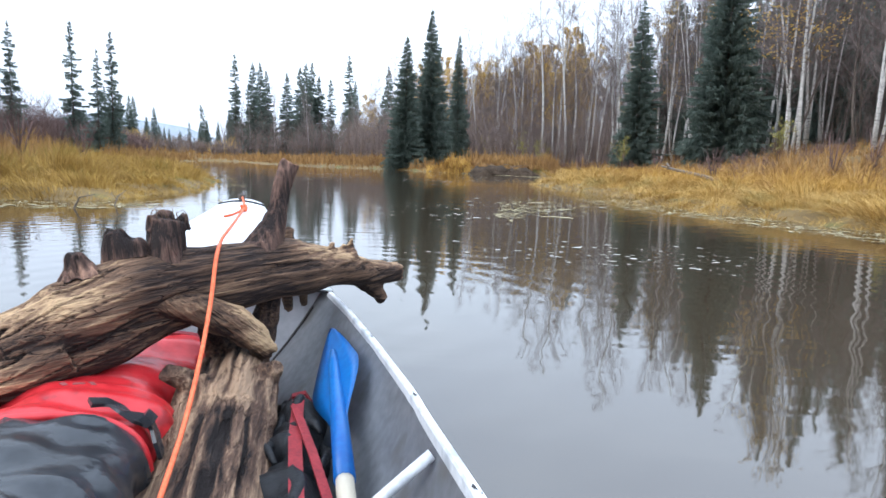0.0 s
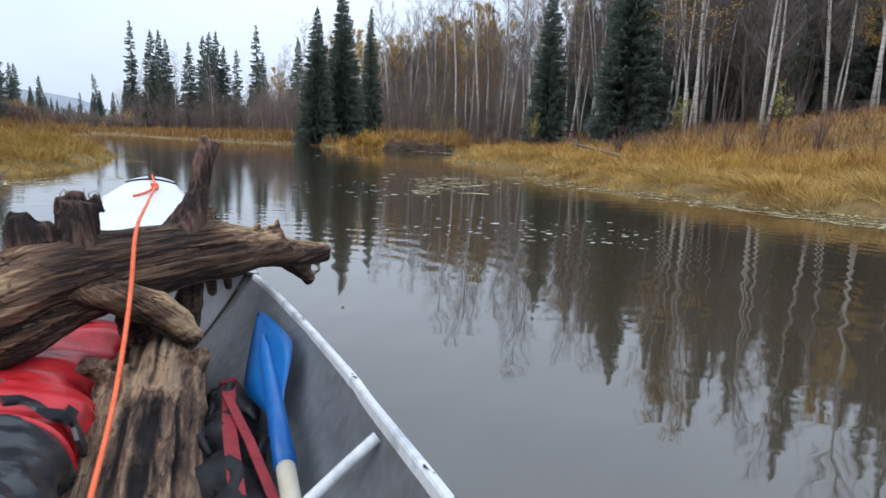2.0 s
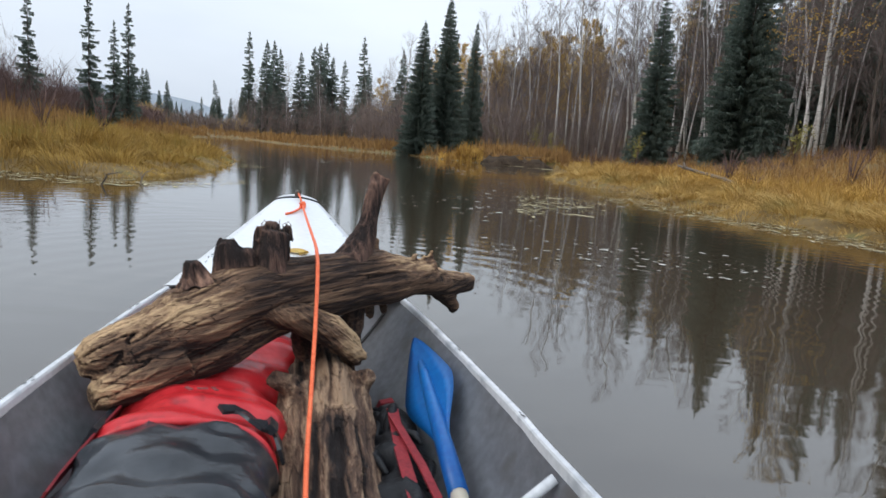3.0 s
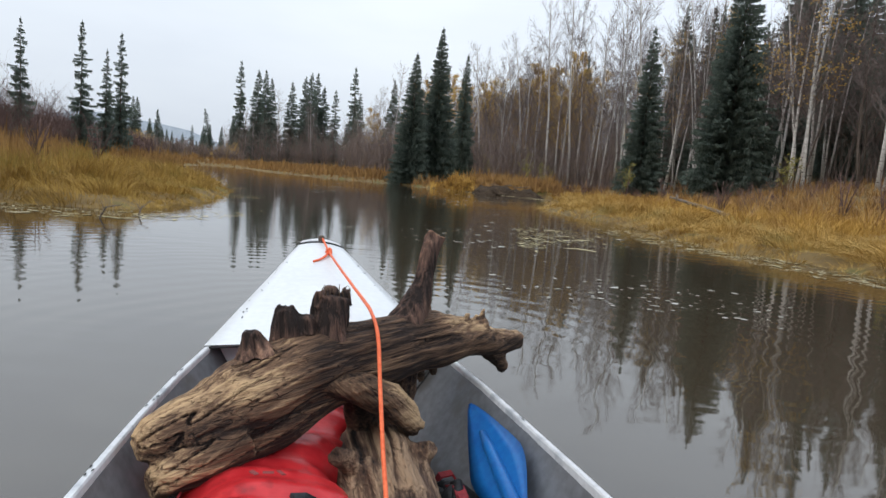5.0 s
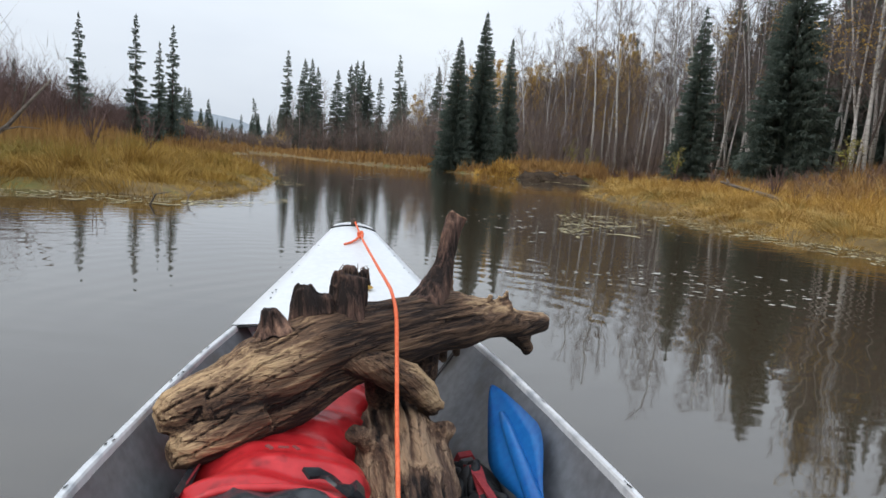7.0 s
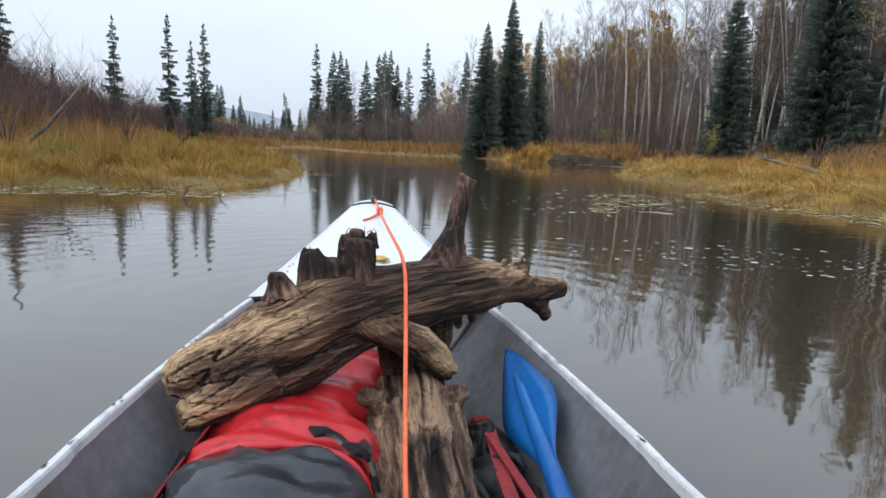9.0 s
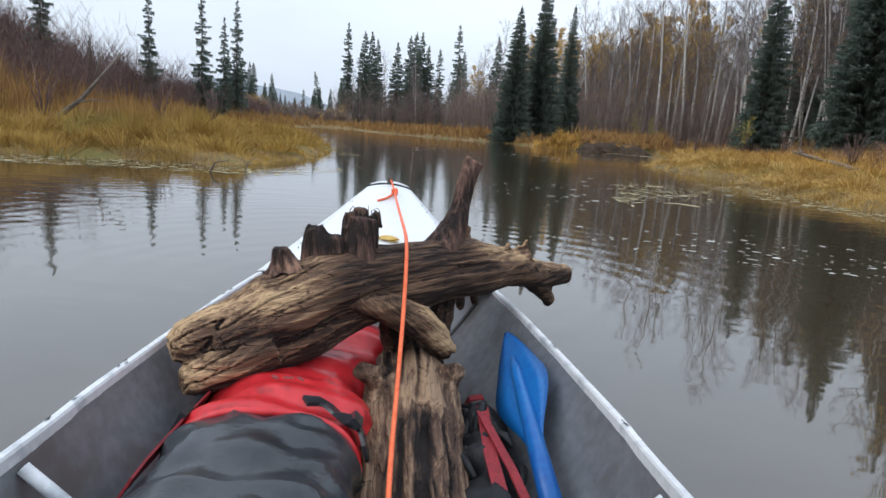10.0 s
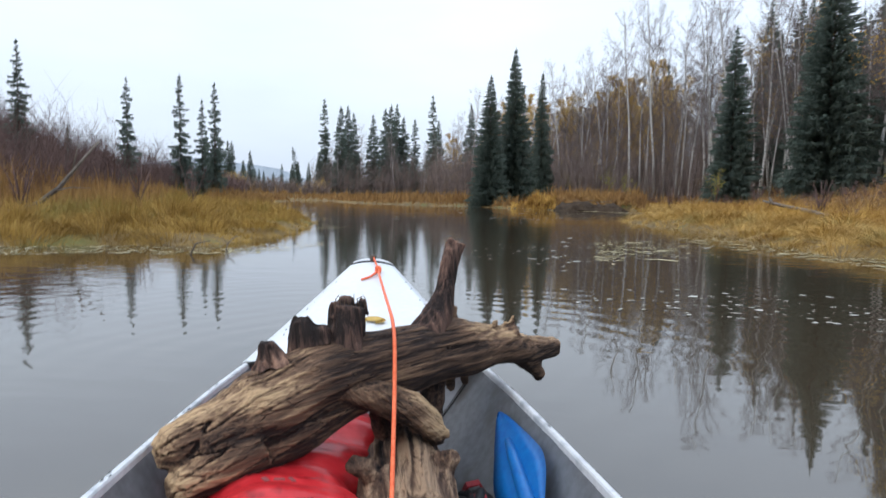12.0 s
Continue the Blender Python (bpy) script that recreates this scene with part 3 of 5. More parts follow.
def birch(name, label, height, seed, leaves=0.0, twist=0.06, stems=1, bark=None, group="birches of the wood"):
    """One leafless birch at the origin: slender trunk, limbs, fine upright twigs and, if any, sparse leaves."""
    g = random.Random(seed)
    tree = thing(name, Matrix(), label, "tree", group)
    t, c, lf = Build(), Build(), Build()

    def limb(o, d, L, r, level):
        pts, rad = [o], [r]
        p, dd = Vector(o), Vector(d)
        n = 5 if level == 0 else 3
        for k in range(1, n + 1):
            dd = (dd + Vector((g.uniform(-1, 1), g.uniform(-1, 1), 0.3)) * (twist if level == 0 else 0.16)).normalized()
            p = p + dd * L / n
            pts.append(p.copy())
            rad.append(max(0.006, r * (1 - 0.85 * k / n)))
        return pts, rad, dd

    for s in range(stems):
        a = g.uniform(0, 6.28)
        d0 = Vector((math.cos(a) * 0.10 * (stems > 1) + g.uniform(-0.05, 0.05), math.sin(a) * 0.10 * (stems > 1) + g.uniform(-0.05, 0.05), 1)).normalized()
        H = height * (1 - 0.12 * s)
        pts, rad, _ = limb(Vector((math.cos(a) * 0.25 * (stems > 1), math.sin(a) * 0.25 * (stems > 1), -0.1)), d0, H, H * 0.0062 + 0.02, 0)
        t.tube(pts, rad, 6)
        for i in range(40):
            u = g.uniform(0.26, 0.99)
            k = min(len(pts) - 2, int(u * (len(pts) - 1)))
            fr = u * (len(pts) - 1) - k
            o = pts[k].lerp(pts[k + 1], fr)
            b = g.uniform(0, 6.28)
            L = H * 0.24 * (1.15 - u) ** 0.6 * g.uniform(0.6, 1.2)
            lp, lr, ld = limb(o, Vector((math.cos(b) * 0.62, math.sin(b) * 0.62, g.uniform(0.5, 1.0))).normalized(), L, 0.022 * (1.25 - u), 1)
            c.tube(lp, lr, 3, cap=False)
            for j in range(11):
                w = g.uniform(0.2, 1.0)
                kk = min(len(lp) - 2, int(w * (len(lp) - 1)))
                q = lp[kk].lerp(lp[kk + 1], w * (len(lp) - 1) - kk)
                e = q + (ld + Vector((g.uniform(-1, 1), g.uniform(-1, 1), g.uniform(-0.5, 0.7))) * 0.9).normalized() * L * g.uniform(0.25, 0.55)
                sd = Vector((g.uniform(-1, 1), g.uniform(-1, 1), g.uniform(-0.3, 0.3))).normalized() * 0.011
                c.face(q - sd, q + sd, e)
                for _ in range(4):
                    h = q.lerp(e, g.uniform(0.3, 1))
                    e2 = h + Vector((g.uniform(-1, 1), g.uniform(-1, 1), g.uniform(-0.9, 0.5))) * L * 0.22
                    c.face(h - sd * 0.7, h + sd * 0.7, e2)
                    if g.random() < leaves:
                        for _ in range(4):
                            m = h.lerp(e2, g.random()) + Vector((g.uniform(-1, 1), g.uniform(-1, 1), g.uniform(-1, 1))) * 0.15
                            u1 = Vector((g.uniform(-1, 1), g.uniform(-1, 1), g.uniform(-1, 1))).normalized() * 0.06
                            u2 = u1.orthogonal().normalized() * 0.042
                            lf.face(m - u1, m + u2, m + u1, m - u2)
    part("trunk", t.mesh("trunk", [bark or M_BIRCH], True), tree)
    part("crown", c.mesh("crown", [M_TWIG]), tree)
    if lf.f:
        part("foliage", lf.mesh("foliage", [M_YELLOW]), tree, "sparse yellow leaves")
    return tree


def plant(tree, az, r, scale=1.0, turn=0.0, sink=0.1, first=False, lean=0.0):
    p = polar(az, r)
    p.z = ground_z(p.x, p.y) - sink
    m = Matrix.Translation(p) @ pose(0, 0, 0, 0, lean, 0) @ pose(0, 0, 0, 0, 0, turn)
    ob = copy_thing(tree, m) if not first else tree
    if first:
        ob.matrix_world = m
    ob.scale = (scale, scale, scale)
    return ob


FULL, SLIM_L = "dense dark green white spruce with drooping boughs", "slender ragged dark black spruce"
full_a = spruce("white_spruce", FULL, 20, 0.175, 1, 0.09, 62, taper=0.72)
full_b = spruce("white_spruce", FULL, 20, 0.160, 2, 0.11, 64, taper=0.72)
full_c = spruce("white_spruce", FULL, 20, 0.195, 12, 0.12, 66, taper=0.66)
full_d = spruce("white_spruce", "dark green white spruce with uneven drooping boughs", 20, 0.165, 14, 0.24, 58, taper=0.72)
back_c = spruce("white_spruce", "narrow dark spruce behind the waterside pair", 20, 0.120, 13, 0.16, 52, taper=0.7)
back_a = spruce("white_spruce", "dark spruce standing back among the birches", 20, 0.14, 6, 0.18, 48, taper=0.7)
back_b = spruce("white_spruce", "dark spruce standing back among the birches", 20, 0.12, 7, 0.2, 48, taper=0.7)
slim_a = spruce("black_spruce", SLIM_L, 20, 0.145, 3, 0.20, 48, False, 0.04, 0.62)
slim_b = spruce("black_spruce", SLIM_L, 20, 0.165, 4, 0.20, 46, False, 0.03, 0.70)
slim_c = spruce("black_spruce", SLIM_L, 20, 0.105, 5, 0.45, 44, False, 0.10, 0.45)
thin_a = spruce("black_spruce", "thin ragged black spruce on the brushy slope", 20, 0.115, 8, 0.55, 46, False, 0.08, 0.60)
thin_b = spruce("black_spruce", "thin ragged black spruce on the brushy slope", 20, 0.125, 9, 0.5, 44, False, 0.05, 0.68)
# (az, distance, height)
NAMED = [(full_a, -7.5, 61, 12.2), (full_b, -5.4, 64, 15.2), (back_c, -3.0, 84, 16.2), (full_d, 12.5, 52, 13.0), (full_c, 19.2, 47, 15.7)]
SLIM = [(slim_c, -22.1, 200, 29.6), (slim_a, -20.7, 196, 27.0),
        (slim_b, -20.1, 204, 28.3),
        (slim_b, -19.6, 210, 26.8),
        (slim_b, -17.9, 205, 25.8), (slim_a, -16.8, 215, 29.2), (slim_a, -16.3, 210, 29.9),
        (slim_b, -15.8, 216, 30.9), (slim_a, -15.2, 214, 26.7),
        (slim_c, -14.2, 210, 25.3),
        (slim_c, -12.6, 198, 31.2),
        (slim_b, -12.1, 214, 25.6),
        (slim_b, -9.2, 150, 21.5),
        (slim_b, -23.5, 190, 9.6), (slim_a, -22.6, 195, 12.7),
        (slim_c, -31.9, 300, 25.0),
        (slim_b, -31.2, 310, 21.9), (slim_a, -30.9, 300, 21.9),
        (slim_b, -30.2, 305, 22.7), (slim_a, -29.9, 310, 23.0),
        (slim_b, -29.0, 300, 14.3), (slim_a, -28.4, 310, 19.4),
        (slim_b, -27.3, 310, 10.4), (slim_a, -26.5, 320, 10.5),
        (slim_b, -32.6, 330, 11.0), (slim_a, -33.3, 330, 8.7)]
SLOPE = [(thin_a, -33.9, 62, 11.0), (thin_b, -32.2, 60, 8.8), (thin_a, -31.2, 61, 10.4), (thin_b, -37.8, 58, 9.5), (thin_a, -41.9, 60, 5.0), (thin_b, -45.0, 52, 9.0), (thin_a, -50.0, 60, 7.0)]
used = set()
for tree, az, r, h in NAMED + SLIM + SLOPE:
    plant(tree, az, r, h / 20, (az * 37 + r) % 360, first=tree not in used)
    used.add(tree)
plant(slim_c, -24.2, 190, 0.70, 40, lean=-10)
g = random.Random(77)
for k in range(26):
    az = g.uniform(-34, -21)
    plant(g.choice((slim_a, slim_b, slim_c)), az, g.uniform(330, 420), g.uniform(0.5, 0.85), g.uniform(0, 360))


def wood_edge(az):
    return float(np.interp(az, [-14, -8, 0, 8, 14, 22, 36, 75], [190, 118, 104, 78, 54, 43, 36, 34]))


for tree in (back_a, back_b):
    plant(tree, 30 if tree is back_a else 41, 70, 0.9, 10, first=True)
for k in range(90):
    az = g.uniform(-1, 60) if k < 24 else g.uniform(14, 60)
    plant(g.choice((back_a, back_b)), az, wood_edge(az) + g.uniform(13, 46), g.uniform(0.65, 1.08), g.uniform(0, 360))
BIRCH = [birch("birch", "tall leafless white-barked birch", 16, 31), birch("birch", "leafless birch with two leaning white stems", 15, 32, stems=2),
         birch("birch", "leafless birch with crooked pale trunk", 15, 33, twist=0.12), birch("birch", "birch holding sparse yellow leaves", 14, 34, leaves=0.3),
         birch("birch", "slim birch holding rusty yellow leaves", 13, 35, leaves=0.9), birch("birch", "slim bare grey-brown alder", 11, 36, bark=M_BARK, twist=0.1)]
placed = set()
for k in range(180):
    az = g.uniform(-12, 52) if k % 3 else g.uniform(-10, 26)
    tree = g.choices(BIRCH, (6, 5, 5, 1, 2 if az < 10 else 0.5, 5))[0]
    depth = g.uniform(0, 1) ** 1.4 * 42
    far = wood_edge(az)
    plant(tree, az, far + depth, g.uniform(0.75, 1.15) * (1.0 + 0.25 * (far > 80)), g.uniform(0, 360), first=tree not in placed)
    placed.add(tree)
for az, r, k, sc in ((4.6, 80, 0, 1.45), (5.6, 84, 1, 1.5), (6.6, 78, 0, 1.5), (7.4, 82, 2, 1.4), (8.3, 76, 1, 1.4), (12.6, 62, 0, 1.35), (13.4, 64, 2, 1.3), (14.4, 60, 1, 1.3), (-2.4, 104, 2, 1.35), (-1.2, 99, 0, 1.3), (0.1, 96, 1, 1.35), (0.9, 101, 2, 1.25), (1.8, 94, 0, 1.3), (2.7, 92, 1, 1.4), (3.5, 95, 2, 1.3), (9.3, 72, 0, 1.2), (10.4, 70, 2, 1.25), (11.4, 66, 1, 1.2), (16.2, 56, 0, 1.1), (17.4, 55, 1, 1.1)):
    plant(BIRCH[k], az, r, sc, az * 50)
for k in range(40):
    tree = BIRCH[4] if k % 3 else BIRCH[3]
    az = g.uniform(-6.5, 9)
    plant(tree, az, wood_edge(az) + g.uniform(8, 30), g.uniform(1.1, 1.5), g.uniform(0, 360), first=tree not in placed)
    placed.add(tree)
for k in range(56):
    az = g.uniform(-22.5, -8)
    tree = g.choice(BIRCH[:3] + BIRCH[5:] * 3)
    plant(tree, az, g.uniform(150 if az > -12 else 188, 235), g.uniform(0.9, 1.45), g.uniform(0, 360), first=tree not in placed)
    placed.add(tree)


# ---- canoe: built with the bow at the origin, the stern to -y ----
CANOE = pose(0, 0, 0.84, 0, 0, 17.7) @ pose(0, 0, 0, -4.5) @ pose(0, 0, 0, 0, 1.8) @ Matrix.Translation((0, 3.17, -0.74))


def half_beam(y):
    return float(np.interp(-y, [0, 0.02, 0.05, 0.09, 0.13, 0.4, 0.6, 0.95, 1.27, 1.5, 1.75, 2.1, 2.5, 3.0, 3.6, 4.2, 4.6, 4.9, 4.95], [0.030, 0.062, 0.080, 0.089, 0.095, 0.153, 0.195, 0.273, 0.344, 0.387, 0.425, 0.455, 0.465, 0.458, 0.42, 0.32, 0.19, 0.06, 0.02]))


def sheer(y):
    return float(np.interp(-y, [0, 0.12, 0.4, 0.6, 0.95, 1.27, 1.5, 1.75, 2.0, 2.2, 2.5, 3.3, 4.2, 4.95], [0.668, 0.640, 0.580, 0.536, 0.459, 0.389, 0.362, 0.330, 0.310, 0.293, 0.282, 0.275, 0.31, 0.42]))


def section(y, inset=0.0, floor=None, n=25):
    """Half-round section of the hull at y, flared towards the bow: points from the right gunwale down and up to the left one."""
    w, zg = half_beam(y) - inset, sheer(y)
    zk = float(np.interp(-y, [0, 0.12, 0.4, 0.9, 4.3, 4.8, 4.95], [0.46, 0.14, -0.02, -0.10, -0.14, 0.05, 0.3]))
    zk = zk if floor is None else max(zk, floor)
    flare = float(np.interp(-y, [0.6, 1.3, 2.2, 3.0], [0.75, 0.62, 0.16, 0.1]))
    out = []
    for k in range(n):
        a = math.pi * k / (n - 1)
        cx, deep = math.cos(a), math.sin(a) ** 0.72
        out.append((w * math.copysign(abs(cx) ** 0.62, cx) * (1 - flare * deep), zg - (zg - zk) * deep))
    return out


def floor_z(y):
    return 0.02 + 0.07 * max(0.0, y + 1.6)


def hull():
    b = Build()
    ys = list(np.concatenate([np.linspace(0, -0.3, 10), np.linspace(-0.3, -4.65, 50)[1:], np.linspace(-4.65, -4.95, 8)[1:]]))
    for inner in (False, True):
        rows = [[(x, y, z) for x, z in section(y, 0.004 if inner else 0.0, floor_z(y) if inner else None)] for y in ys]
        b.grid(rows if inner else [list(reversed(r)) for r in rows])
    return b.mesh("hull", [M_ALU], True)


canoe = thing("canoe", CANOE, "dull aluminium canoe with white bow deck, loaded with firewood and bags", "canoe")
part("hull", hull(), canoe, "dull grey aluminium hull, scuffed inside")


def gunwale(sign):
    b = Build()
    ys = np.linspace(-1.28, -4.6, 60)
    rows = []
    for y in ys:
        w, z = half_beam(y), sheer(y)
        o = [(-0.0075, -0.018), (-0.0075, 0.006), (-0.005, 0.010), (0.005, 0.010), (0.0075, 0.006), (0.0075, -0.016)]
        rows.append([(sign * (w + dx), y, z + dz) for dx, dz in (o if sign > 0 else o[::-1])])
    b.grid(rows)
    return b.mesh("gunwale", [M_RIM], False)


RAIL = {}
for s in (-1, 1):
    RAIL[s] = part("gunwale", gunwale(s), canoe, "white painted gunwale chipped to dark metal")


def crown(y):
    """Rise of the deck's middle over its rims."""
    return 0.018 * min(1, half_beam(min(y, 0)) / 0.08)


def deck(name, ys, mat):
    b = Build()
    rows = []
    for y in ys:
        w, z = half_beam(min(y, 0)) + 0.010, sheer(min(y, 0)) + 0.012
        rise = crown(y) * (1.0 if y < -0.03 else 0.8)
        row = [(-w, y, z - 0.03)]
        for k in range(13):
            u = -1 + 2 * k / 12
            row.append((w * u, y, z + rise * (1 - u * u)))
        row.append((w, y, z - 0.03))
        rows.append(row[::-1])
    b.grid(rows)
    return b.mesh(name, [mat], True)


foredeck = part("deck", deck("deck", np.linspace(-0.115, -1.285, 30), M_DECK), canoe, "smooth white painted bow deck")
part("bow_cap", deck("bow_cap", np.linspace(0.012, -0.115, 14), M_RIM), canoe, "light grey rounded bow cap")
seam = Build()
seam.tube([((half_beam(-0.115) + 0.010) * u, -0.115, sheer(-0.115) + 0.0135 + crown(-0.115) * (1 - u * u)) for u in np.linspace(-1, 1, 13)], [0.0055] * 13, 8)
part("deck_seam", seam.mesh("deck_seam", [M_DARK], True), foredeck, "black rubber strip across the bow cap")
# rounded aft edge of the deck; its black stands in for the thin shadow there
edge = Build()
edge.tube([(half_beam(-1.285) * u, -1.286, sheer(-1.285) + 0.007 + 0.018 * (1 - u * u)) for u in np.linspace(-1, 1, 15)], [0.003] * 15, 6)
part("deck_edge", edge.mesh("deck_edge", [M_DARK], True), foredeck, "rolled edge of the deck, painted dark as its shadow line")
bulk = Build()
prof = section(-1.23, 0.008, floor_z(-1.23))
bulk.grid([[(x, -1.23, z) for x, z in prof], [(x, -1.23, sheer(-1.23) + 0.004 + 0.018 * (1 - (x / 0.345) ** 2)) for x, z in prof]])
part("bulkhead", bulk.mesh("bulkhead", [M_PANEL], False), canoe, "pale grey flotation bulkhead under the deck")
for s in (-1, 1):
    rib = Build()
    run = section(-1.245, 0.008, floor_z(-1.245), 49)[1:22]
    rib.tube([(s * x, -1.245, z) for x, z in run], [0.0028] * len(run), 6)
    part("rib", rib.mesh("rib", [M_DARK], True), canoe, "dark riveted hull rib")
brace = Build()
brace.tube([(-0.445, -2.30, 0.272), (-0.40, -2.30, 0.235), (-0.33, -2.30, 0.175), (-0.25, -2.30, 0.11), (0.25, -2.30, 0.11), (0.33, -2.30, 0.175), (0.40, -2.30, 0.235), (0.445, -2.30, 0.272)], [0.0095] * 8, 10)
part("thwart", brace.mesh("thwart", [M_RIM], True), canoe, "bent pale metal thwart tube")
for k in range(16):
    g2 = random.Random(k)
    for s in (-1, 1):
        y = -g2.uniform(1.32, 2.75)
        chip, grow = Build(), g2.uniform(0.3, 1.15)
        n, cx, cz = 7, s * (half_beam(y) + g2.uniform(-0.005, 0.005)), sheer(y) + 0.0115
        ring = [(cx + math.cos(i * 6.283 / n) * g2.uniform(0.001, 0.0045) * grow, y + math.sin(i * 6.283 / n) * g2.uniform(0.002, 0.016) * grow, cz) for i in range(n)]
        chip.face(*ring)
        part("paint_chip", chip.mesh("paint_chip", [M_DARK]), RAIL[s])
# flakes of paint lost along the rim of the deck
g2 = random.Random(91)
for k in range(22):
    y = -g2.uniform(0.35, 1.15)
    w = half_beam(y) + 0.010
    u = (1 if k % 3 == 0 else -1) * g2.uniform(0.86, 0.98)
    chip, n, grow = Build(), 7, g2.uniform(0.4, 1.2)
    ring = []
    for i in range(n):
        x, yy = w * u + math.cos(i * 6.283 / n) * g2.uniform(0.001, 0.004) * grow, y + math.sin(i * 6.283 / n) * g2.uniform(0.002, 0.009) * grow
        ring.append((x, yy, sheer(yy) + 0.0135 + crown(yy) * (1 - min(1, abs(x / w)) ** 2)))
    chip.face(*ring)
    part("paint_chip", chip.mesh("paint_chip", [M_DARK]), foredeck)


# ---- load in the canoe ----
def fused(name, build, voxel, mat, rough, grain, seed=0.0, cracks=None, tone=None):
    """Unites overlapping tubes into one skin, roughens it along the grain, opens cracks and writes its tone, darker in
    the cracks.
    """
    tmp = new("tmp", build.mesh("tmp", []))
    mod = tmp.modifiers.new("union", "REMESH")
    mod.mode, mod.voxel_size, mod.use_smooth_shade = "VOXEL", voxel, True
    me = bpy.data.meshes.new_from_object(tmp.evaluated_get(bpy.context.evaluated_depsgraph_get()))
    old = tmp.data
    bpy.data.objects.remove(tmp)
    bpy.data.meshes.remove(old)
    me.name = name
    n = len(me.vertices)
    co, no = np.empty(n * 3), np.empty(n * 3)
    me.vertices.foreach_get("co", co)
    me.vertices.foreach_get("normal", no)
    co, no = co.reshape(-1, 3), no.reshape(-1, 3)
    out, shade = np.empty(n), np.empty(n)
    for i in range(n):
        c = Vector(co[i])
        p = Vector((c.x * grain[0] + seed, c.y * grain[1], c.z * grain[2]))
        depth = cracks(c, no[i]) if cracks else 0.0
        out[i] = noise.noise(p) * rough * 0.7 - abs(noise.noise(p * 1.9)) * rough * 0.8 + noise.noise(c * 8) * rough * 1.3 + noise.noise(p * 5) * rough * 0.25 - abs(noise.noise(p * 3.3)) * rough * 0.55 - depth
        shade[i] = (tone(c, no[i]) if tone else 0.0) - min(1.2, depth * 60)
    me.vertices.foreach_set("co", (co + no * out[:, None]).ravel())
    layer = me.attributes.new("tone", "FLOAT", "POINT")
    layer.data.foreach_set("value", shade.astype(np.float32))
    me.materials.append(mat)
    me.polygons.foreach_set("use_smooth", [True] * len(me.polygons))
    me.update()
    return me


# driftwood: laid out on axes whose x runs along the log
TILT = radians(9)
LOG = CANOE @ pose(0, -1.646, 0.44, 0, 0, 31.6) @ pose(0, 0, 0, 0, -9, 0)


def lg(x, z, y=0.0):
    """A place on the log from its run across the canoe and its height."""
    x, z = x * 1.174, z - 0.44
    return (x * math.cos(TILT) + z * math.sin(TILT), y, z * math.cos(TILT) - x * math.sin(TILT))


w = Build()
main = [(-0.335, 0.315), (-0.310, 0.332), (-0.220, 0.386), (-0.121, 0.431), (-0.011, 0.461), (0.114, 0.477), (0.238, 0.486), (0.342, 0.488), (0.437, 0.466), (0.497, 0.468), (0.545, 0.466)]
w.tube([lg(x, z) for x, z in main], [0.052, 0.070, 0.088, 0.089, 0.085, 0.083, 0.075, 0.058, 0.046, 0.038, 0.030], 16)
w.tube([lg(-0.25, 0.39, 0.0), lg(-0.329, 0.354, 0.0), lg(-0.375, 0.333, 0.0), lg(-0.397, 0.326, 0.0)], [0.060, 0.050, 0.043, 0.026], 12)
w.tube([lg(-0.24, 0.335, -0.03), lg(-0.309, 0.295, -0.035), lg(-0.362, 0.269, -0.035), lg(-0.383, 0.266, -0.035)], [0.062, 0.056, 0.043, 0.026], 12)
w.tube([lg(-0.02, 0.420, -0.015), lg(-0.16, 0.352, -0.02), lg(-0.27, 0.288, -0.02), lg(-0.325, 0.254, -0.02), lg(-0.346, 0.240, -0.02)], [0.060, 0.062, 0.048, 0.030, 0.014], 10)
w.tube([lg(0.42, 0.460), lg(0.478, 0.412), lg(0.498, 0.384)], [0.040, 0.026, 0.014], 9)
w.tube([lg(0.49, 0.470), lg(0.545, 0.472), lg(0.562, 0.472)], [0.034, 0.024, 0.014], 8)
w.tube([lg(0.52, 0.455), lg(0.558, 0.448)], [0.024, 0.014], 7)
for x, z, r in ((0.326, 0.556, 0.012), (0.361, 0.552, 0.013), (0.384, 0.570, 0.012)):
    w.tube([lg(x - 0.004, z - 0.05, -0.02), lg(x, z, -0.022)], [r * 2.0, r * 0.6], 7)
w.tube([lg(0.225, 0.51, 0.05), lg(0.237, 0.560, 0.06), lg(0.242, 0.592, 0.06)], [0.05, 0.040, 0.026], 9)
OFFSHOOTS = []
for shoot_name in ("side_root", "branch", "stub", "stub", "stub"):
    OFFSHOOTS.append((shoot_name, Build()))
OFFSHOOTS[0][1].tube([lg(-0.20, 0.40, -0.010), lg(-0.09, 0.420, -0.040), lg(-0.018, 0.410, -0.066), lg(0.056, 0.373, -0.085), lg(0.108, 0.328, -0.085), lg(0.130, 0.295, -0.08), lg(0.137, 0.276, -0.078)], [0.030, 0.042, 0.043, 0.038, 0.032, 0.025, 0.014], 12)
OFFSHOOTS[0][1].tube([lg(0.105, 0.325, -0.09), lg(0.137, 0.303, -0.10), lg(0.150, 0.290, -0.10)], [0.022, 0.014, 0.007], 7)
OFFSHOOTS[0][1].tube([lg(0.110, 0.315, -0.07), lg(0.126, 0.272, -0.066), lg(0.128, 0.254, -0.064)], [0.022, 0.013, 0.006], 7)
